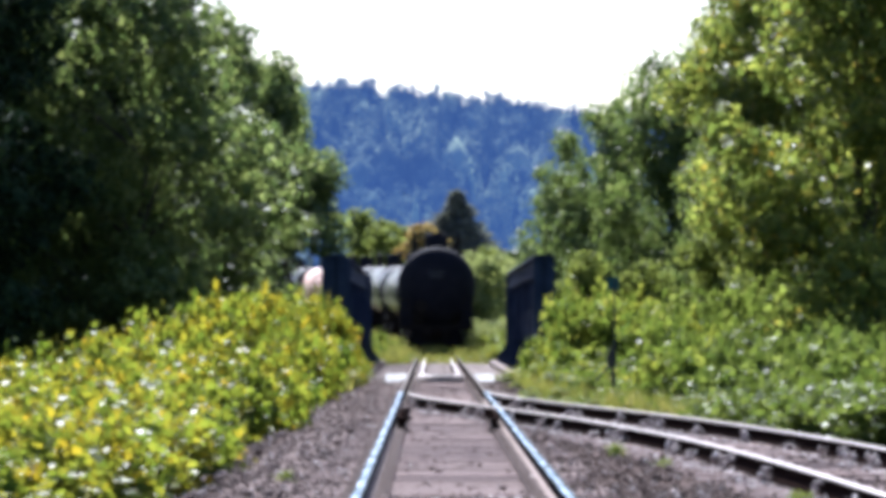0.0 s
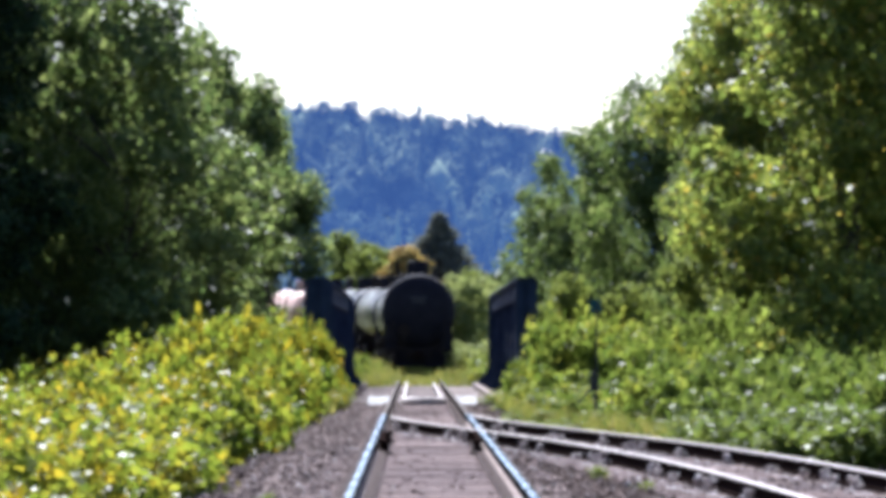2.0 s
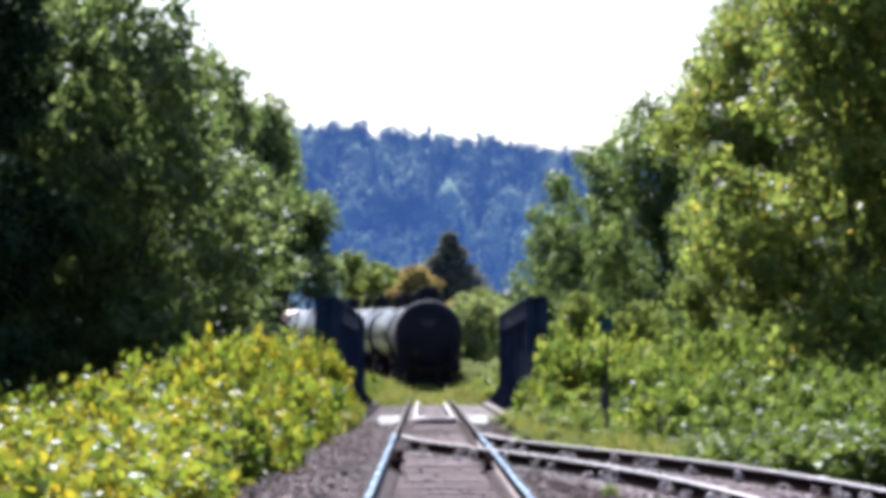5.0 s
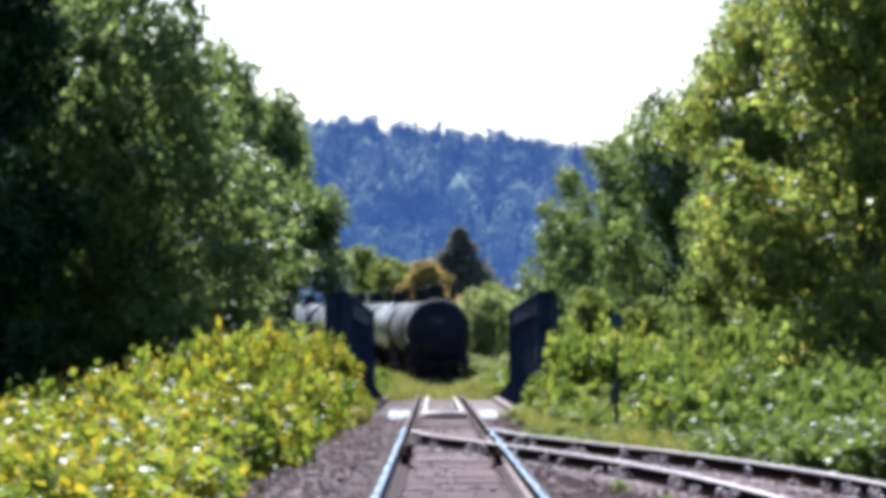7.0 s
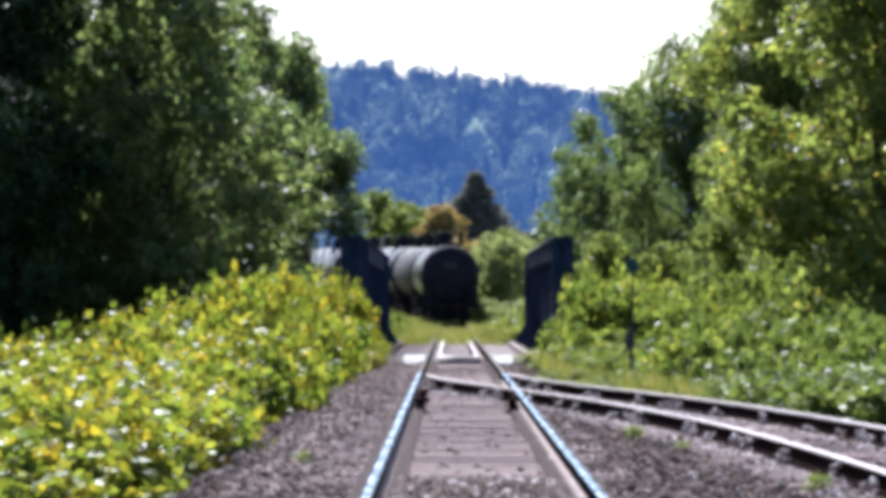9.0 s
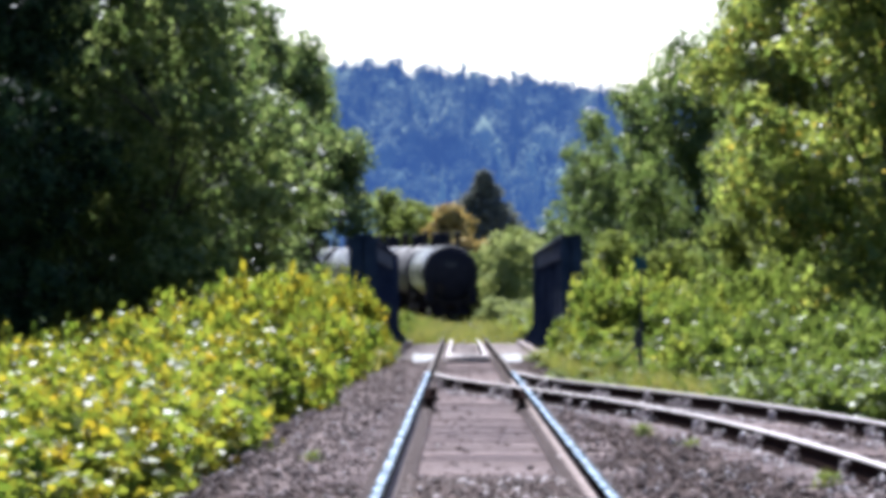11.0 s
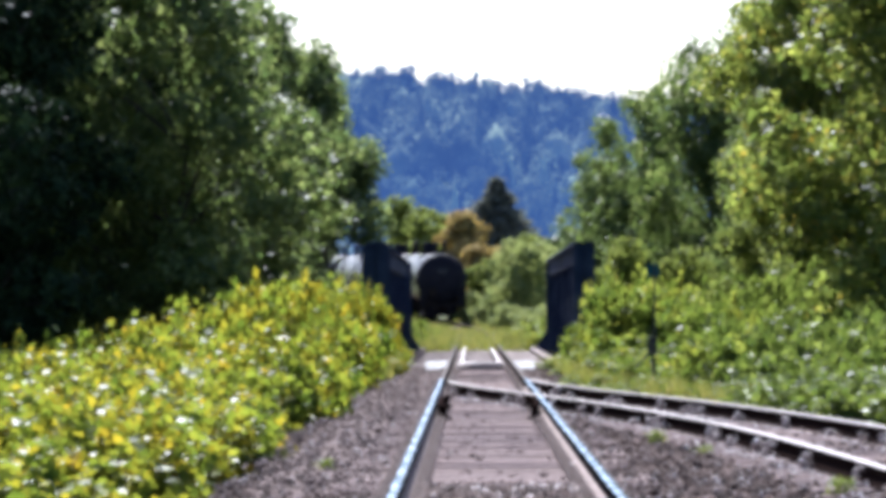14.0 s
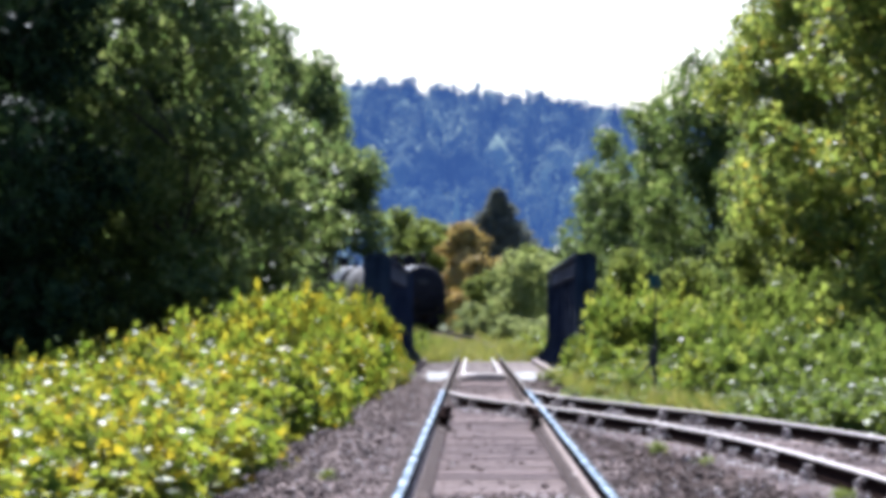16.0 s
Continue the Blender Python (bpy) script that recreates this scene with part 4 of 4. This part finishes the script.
    scatter(pale, [(2.9, 214, 1.22, 1.02), (5.8, 224, 1.2, 1.1), (1.9, 203, 0.34, 0.6), (3.3, 200, 0.42, 0.7), (4.6, 198, 0.5, 0.7), (3.6, 246, 1.25, 1.1), (0.5, 236, 0.48, 0.8), (2.5, 230, 0.46, 0.8), (1.2, 222, 0.36, 0.7), (8.5, 205, 1.2, 1.1)],
            "pale shrubs beyond the bridge", "pale grey-green willow shrub beyond the bridge", "shrub")
    rust = [make_tree("tree", 71, 9.6, 2.3, 0.34, 9500, M["leaf_rust"], 0.05, 16, 0.6)]
    scatter(rust, [(-0.8, 300, 0.98, 1.15), (0.4, 280, 0.66, 0.95), (0.3, 314, 0.9, 1.0)], "rusty trees beyond the bridge", "rust-brown tree turning to autumn colour", "tree")
    far = [make_tree("tree", 72, 9.6, 2.5, 0.34, 7500, M["leaf_mid"], 0.05, 10, 0.6)]
    scatter(far, [(7.2, 290, 0.75, 1.1), (11.0, 300, 1.0, 1.2), (-17.5, 330, 0.8, 1.2), (5.0, 340, 0.8, 1.2), (-9.5, 150, 0.95, 1.1), (-9.8, 165, 0.9, 1.1), (-11.2, 182, 1.0, 1.2),
                  (-12.0, 200, 1.0, 1.2), (-13.2, 220, 1.0, 1.2), (-15.0, 242, 1.0, 1.2), (-17.0, 265, 1.0, 1.2), (-20.0, 290, 1.1, 1.3)],
            "far green trees", "green tree standing beyond the bend of the track", "tree")
    olive_far = [make_tree("tree", 73, 9.6, 2.5, 0.24, 11000, M["leaf_soft"], 0.05, 22, 0.6)]
    scatter(olive_far, [(-4.6, 318, 1.1, 1.35), (-3.2, 310, 0.92, 1.1), (0.4, 262, 0.5, 0.6), (5.2, 300, 0.75, 1.0)],
            "yellowish trees beyond the bridge", "yellow-green rounded tree beyond the bend of the track", "tree")
    # conifer
    rng = np.random.default_rng(81)
    con = empty("conifer")
    bm = bmesh.new()
    rod(bm, (0, 0, -0.3), (0, 0, 12.4), 0.22, 0.03, 9)
    part("trunk", bm, M["bark"], con)
    cs = []
    for i in range(260):
        z = 1.0 + 11.9 * (i / 260)
        rad = 6.2 * (1 - (i / 260)) ** 1.05 * rng.uniform(0.6, 1.1)
        a = i * 2.4
        u = rng.random((70, 1)) ** 0.5
        tip = np.array((rad * math.cos(a), rad * math.sin(a), -0.15 * rad))
        cs.append(np.array((0, 0, z)) + tip * u + rng.normal(size=(70, 3)) * 0.14)
    c = np.concatenate(cs)
    v, f = leaf_arrays(c, rng.uniform(0.6, 1.2, len(c)) * 0.19, rng, 0.6, 2.0)
    from_arrays("crown", v, f, M["needle"], con)
    tagged(con, "dark pointed conifer standing beyond the bridge", "conifer")
    plant(con, 2.1, 326, 0, (1.75, 1.75, 0.95))


make_plants()


def make_bushes():
    kinds = [make_bush(100 + i, 1.45, 1.15, 0.10, 3700, M["leaf_bush"]) for i in range(5)]
    rng = random.Random(3)
    places = []
    for y in np.arange(26, 92, 2.4):
        edge = -2.65 if y < 75 else -2.95
        for j, dx in enumerate(np.arange(0.6, 0.4 + 0.125 * y, 1.5)):
            x = edge - dx + rng.uniform(-0.3, 0.3)
            # low by the near stretch, rising to a crest halfway along
            h = (0.92 + 0.56 * step(34, 60, y) - 0.25 * step(74, 90, y)) * (1 - 0.29 * step(3.7, 5.4, -x))
            if j == 0:
                h *= 0.8 + 0.2 * step(46, 60, y)
            places.append((x, y + rng.uniform(-0.8, 0.8), h * rng.uniform(0.85, 1.15), rng.uniform(0.85, 1.1)))
    places += [(-3.3, 79, 1.4, 1.0), (-3.0, 83, 1.4, 0.9), (-3.5, 86, 1.55, 1.0), (-3.2, 89.5, 1.75, 0.9), (-3.7, 91, 1.8, 0.9), (-3.4, 92, 1.75, 0.8), (-2.6, 86, 0.9, 0.7), (-2.5, 90, 0.75, 0.6), (-4.4, 90, 1.4, 1.0), (-3.0, 91.4, 1.55, 0.7), (-2.85, 88.8, 1.35, 0.7), (-2.55, 88.3, 1.25, 0.6), (-2.75, 90.8, 1.5, 0.5), (-2.15, 86.5, 0.4, 0.5), (-2.3, 84, 0.5, 0.5), (-2.1, 81, 0.3, 0.45)]
    scatter(kinds, places, "bushes beside the main track", "yellow-green leafy bush crowding the edge of the ballast", "bush")
    kinds = [make_bush(120 + i, 1.4, 1.15, 0.125, 3600, M["leaf_weed"], "weed_clump", 1.35, False) for i in range(4)]
    places = []
    for y in np.arange(40, 96, 2.5):
        edge = siding_x(y) + G + 1.0 + 0.45 * step(46, 52, y) if y < 66 else 2.75
        for j, dx in enumerate(np.arange(0.5, 0.3 + 0.125 * y - edge, 1.5)):
            x = edge + dx + rng.uniform(-0.3, 0.3)
            if y < 66 and abs(x - 2.92 * y / 63.5 - 0.1) < 1.0:
                continue
            h = (0.62 if j == 0 else 1.2) * (1.0 + 0.2 * step(4.5, 6.5, x)) * (0.85 + 0.5 * step(60, 85, y))
            places.append((x, y + rng.uniform(-0.8, 0.8), h * rng.uniform(0.85, 1.15), rng.uniform(0.85, 1.1)))
    places += [(2.8, 61.9, 0.3, 0.45), (3.05, 62.7, 0.36, 0.45), (3.3, 80, 1.5, 0.9), (3.5, 84, 1.75, 1.0), (3.2, 88, 1.8, 0.9), (4.4, 88, 1.8, 1.0), (2.7, 86, 0.9, 0.7), (2.6, 90, 0.8, 0.6), (3.7, 91, 1.8, 0.9), (2.5, 68, 0.4, 0.5), (2.3, 72, 0.34, 0.45), (2.6, 76, 0.5, 0.5), (2.2, 79, 0.36, 0.4), (2.45, 82.5, 0.5, 0.5), (2.9, 70.5, 0.55, 0.6), (2.8, 78, 0.6, 0.6), (2.45, 64.8, 0.36, 0.45), (3.5, 62.4, 0.36, 0.5), (3.0, 61.2, 0.26, 0.4), (3.9, 60.8, 0.42, 0.5), (4.4, 59.6, 0.4, 0.5), (3.3, 64.6, 0.5, 0.55), (2.55, 66.6, 0.42, 0.5), (4.1, 63.2, 0.55, 0.6), (3.6, 59.3, 0.24, 0.35)]
    for y in np.arange(58, 91, 2.5):         # low weeds among the grass by the track
        x = max(siding_x(y), 0.0) + rng.uniform(1.75, 2.5)
        if abs(x - 2.92 * y / 63.5) > 0.3 or y > 63:
            places.append((x, y, rng.uniform(0.12, 0.24), rng.uniform(0.3, 0.5)))
    for y in np.arange(129, 185, 6.5):
        for side in (-1, 1):
            for dx in (2.9, 4.6):
                places.append((side * dx + rng.uniform(-0.3, 0.3), y + rng.uniform(-1, 1), rng.uniform(0.55, 0.9), 1.0))
    deep = [make_bush(130 + i, 1.4, 1.15, 0.125, 3600, M["leaf_green"], "weed_clump", 1.35, False) for i in range(3)]
    scatter(deep, [p for p in places if p[0] > 0.065 * p[1] and p[1] < 96], "weeds beside the siding", "deep green glossy weeds growing beside the rusty siding", "weeds")
    scatter(kinds, [p for p in places if p[0] <= 0.065 * p[1] or p[1] >= 96], "weeds beside the siding", "tangled yellow-green weeds beside the rusty siding", "weeds")


make_bushes()


def make_grass():
    """Dry grass along the verges, in narrow blades."""
    rng = np.random.default_rng(9)
    cs, hs = [], []
    n = 0
    while n < 16000:
        y = rng.uniform(50, 250)
        c = track_x(y)
        x = c + rng.choice([-1, 1]) * rng.uniform(1.9, 4.5)
        if 90 < y < 130 and abs(x) < 3.3:
            continue
        if y < 66 and x > 0:
            x += siding_x(y)
        if x < 0 and y < 75:
            continue
        cs.append((x, y, ground_z(x, y)))
        hs.append(rng.uniform(0.18, 0.5) * (1.6 if y > 128 else 1))
        n += 1
    while n < 21000:                         # tan grass below the weeds
        y = rng.uniform(52, 92)
        x = (siding_x(y) if y < 66 else 0.0) + rng.uniform(1.75, 3.3)
        cs.append((x, y, ground_z(x, y)))
        hs.append(rng.uniform(0.15, 0.44))
        n += 1
    while n < 30000:                         # overgrown track beyond the bridge
        y = rng.uniform(129, 215)
        c = track_x(y)
        x = c + rng.uniform(-2.4, 2.4)
        inside = abs(x - c) < 0.66
        if 0.66 <= abs(x - c) < 0.86:
            continue
        cs.append((x, y, ground_z(x, y)))
        hs.append(rng.uniform(0.16, 0.30) if inside else rng.uniform(0.2, 0.6))
        n += 1
    cs, hs = np.array(cs), np.array(hs)[:, None]
    a = rng.uniform(0, 6.28, n)
    w = np.stack([np.cos(a), np.sin(a), np.zeros(n)], 1) * 0.022 * (1 + (cs[:, 1:2] > 120) * 1.0)
    lean = np.concatenate([rng.normal(0, 0.6, (n, 2)), np.ones((n, 1))], 1) * hs
    v = np.stack([cs - w, cs + w, cs + lean], 1).reshape(-1, 3)
    ob = from_arrays("dry_grass", v, np.arange(3 * n).reshape(-1, 3), M["grass"])
    tagged(ob, "dry yellow grass along the verges of the line", "grass", kind="stuff")


make_grass()


def make_tufts():
    kinds = [make_bush(140 + i, 0.30, 0.22, 0.05, 200, M["leaf_weed"], "weed_tuft") for i in range(2)]
    scatter(kinds, [(1.75, 39, 0.4, 0.4), (2.05, 36, 0.25, 0.3), (-1.55, 33, 0.25, 0.3), (2.6, 28, 0.4, 0.4), (4.75, 36, 0.5, 0.5)],
            "weed tufts in the ballast", "small green weed tuft growing in the ballast", "weeds")


make_tufts()


def make_far_woods(name, count, y0, y1, tall, wide, cards, material, label, seed):
    """Woods too far and too many to count: lumpy crowns with ragged leaf edges."""
    rng = np.random.default_rng(seed)
    bm = bmesh.new()
    bmesh.ops.create_icosphere(bm, subdivisions=1, radius=1.0)
    ball = np.array([v.co[:] for v in bm.verts])
    tri = np.array([[v.index for v in f.verts] for f in bm.faces])
    bm.free()
    V, Fc, C, S, N = [], [], [], [], []
    for n in range(count):
        y = y0 + (y1 - y0) * rng.random() ** 0.8
        half = 0.045 * y + 25
        x = rng.uniform(-half - 15, half)
        z = ground_z(x, y)
        h = rng.uniform(*tall)
        rad = rng.uniform(*wide)
        b = ball * (1 + rng.normal(0, 0.16, (len(ball), 1)))
        if rng.random() < 0.4:
            b = b * np.array([0.5, 0.5, 1.0])
            b[:, :2] *= np.clip(1.05 - b[:, 2:3], 0.1, 1.7)
            h *= 1.3
        V.append(b * (rad * 0.9, rad * 0.9, h * 0.5) + (x, y, z + h * 0.5))
        Fc.append(tri + n * len(ball))
        d = rng.normal(size=(cards, 3))
        d /= np.linalg.norm(d, axis=1)[:, None]
        N.append(d)
        C.append(d * rng.uniform(0.85, 1.1, (cards, 1)) * (rad, rad, h * 0.55) + (x, y, z + h * 0.5))
        S.append(rng.uniform(0.6, 1.3, cards) * y / 1200)
    c, q = np.concatenate(C), np.concatenate(S)
    up = np.concatenate(N) + rng.normal(size=c.shape) * 0.12
    a = np.cross(up, rng.normal(size=c.shape))
    a /= np.linalg.norm(a, axis=1)[:, None]
    b = np.cross(up, a)
    b /= np.linalg.norm(b, axis=1)[:, None]
    q = q[:, None] * 0.7
    v = np.stack([c - a * q + b * q, c + a * q, c - a * q - b * q], 1).reshape(-1, 3)
    f = np.arange(3 * len(c)).reshape(-1, 3)
    V = np.concatenate(V)
    ob = from_arrays(name, np.concatenate([V, v]), np.concatenate([np.concatenate(Fc), f + len(V)]), material)
    tagged(ob, label, "woods", kind="stuff")


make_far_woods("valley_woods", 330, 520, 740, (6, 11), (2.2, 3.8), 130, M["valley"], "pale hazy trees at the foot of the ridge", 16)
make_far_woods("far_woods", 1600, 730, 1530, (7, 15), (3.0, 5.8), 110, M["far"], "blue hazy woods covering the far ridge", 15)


# ---- ties, piece by piece ----
def make_ties():
    rng = random.Random(8)
    meshes = [tie_mesh("tie", 2.6, 0.23, 0.18, random.Random(40 + i), M["tie"]) for i in range(4)]
    y = -23.0
    while y < B0 - 1.0:
        wide = 0.0
        if 46 < y < 64:
            wide = siding_x(y)
        ob = new("tie", rng.choice(meshes))
        ob.parent = main_track
        ob.matrix_basis = pose(wide / 2 + rng.uniform(-0.05, 0.05), y, BED + 0.010 + rng.uniform(-0.014, 0.008), rng.uniform(-0.6, 0.6), 0, rng.uniform(-1, 1)) @ Matrix.Diagonal(((2.6 + wide) / 2.6, 1, 1, 1))
        y += 0.54 + rng.uniform(-0.03, 0.03)
    bm = bmesh.new()
    box(bm, -0.19, 0.19, -0.10, 0.10, 0.0, 0.022, 0.004)
    plate = bpy.data.meshes.new("tie_plate")
    bm.to_mesh(plate)
    bm.free()
    plate.materials.append(M["plate"])
    for t in [o for o in main_track.children if o.name.startswith("tie")]:
        for side in (-G, G):
            ob = new("tie_plate", plate)
            ob.parent = main_track
            ob.matrix_basis = pose(side, t.matrix_basis.translation.y, BED + 0.034)
    y = -23.0
    while y < 46:
        ob = new("tie", rng.choice(meshes))
        ob.parent = siding
        d = (siding_x(y + 0.3) - siding_x(y - 0.3)) / 0.6
        ob.matrix_basis = pose(siding_x(y) + rng.uniform(-0.05, 0.05), y, BED + 0.026 + rng.uniform(-0.02, 0.006), 0, 0, -math.degrees(math.atan(d)))
        y += 0.56 + rng.uniform(-0.03, 0.03)
    y = B1 + 0.8
    while y < 215:
        p, h = line(y)
        ob = new("tie", rng.choice(meshes))
        ob.parent = main_track
        ob.matrix_basis = pose(p.x, p.y, p.z + BED + 0.028, 0, 0, h)
        y += 0.55


make_ties()


def motions():
    """The train draws away round the bend, its wheels turning."""
    times = [i * 0.5 for i in range(33)]
    for i, c in enumerate(cars):
        walk(c, [(t, car_pose(train_at(t) + i * CAR)) for t in times])
        for o in c.children_recursive:
            if o.name.startswith("wheelset"):
                at = o.location.copy()
                rows = []
                for j in range(0, 241):
                    t = j / 15
                    a = -(train_at(t) - train_at(0)) / WHEEL
                    rows.append((t, Matrix.Translation(at) @ Matrix.Rotation(a, 4, "X")))
                walk(o, rows)


motions()
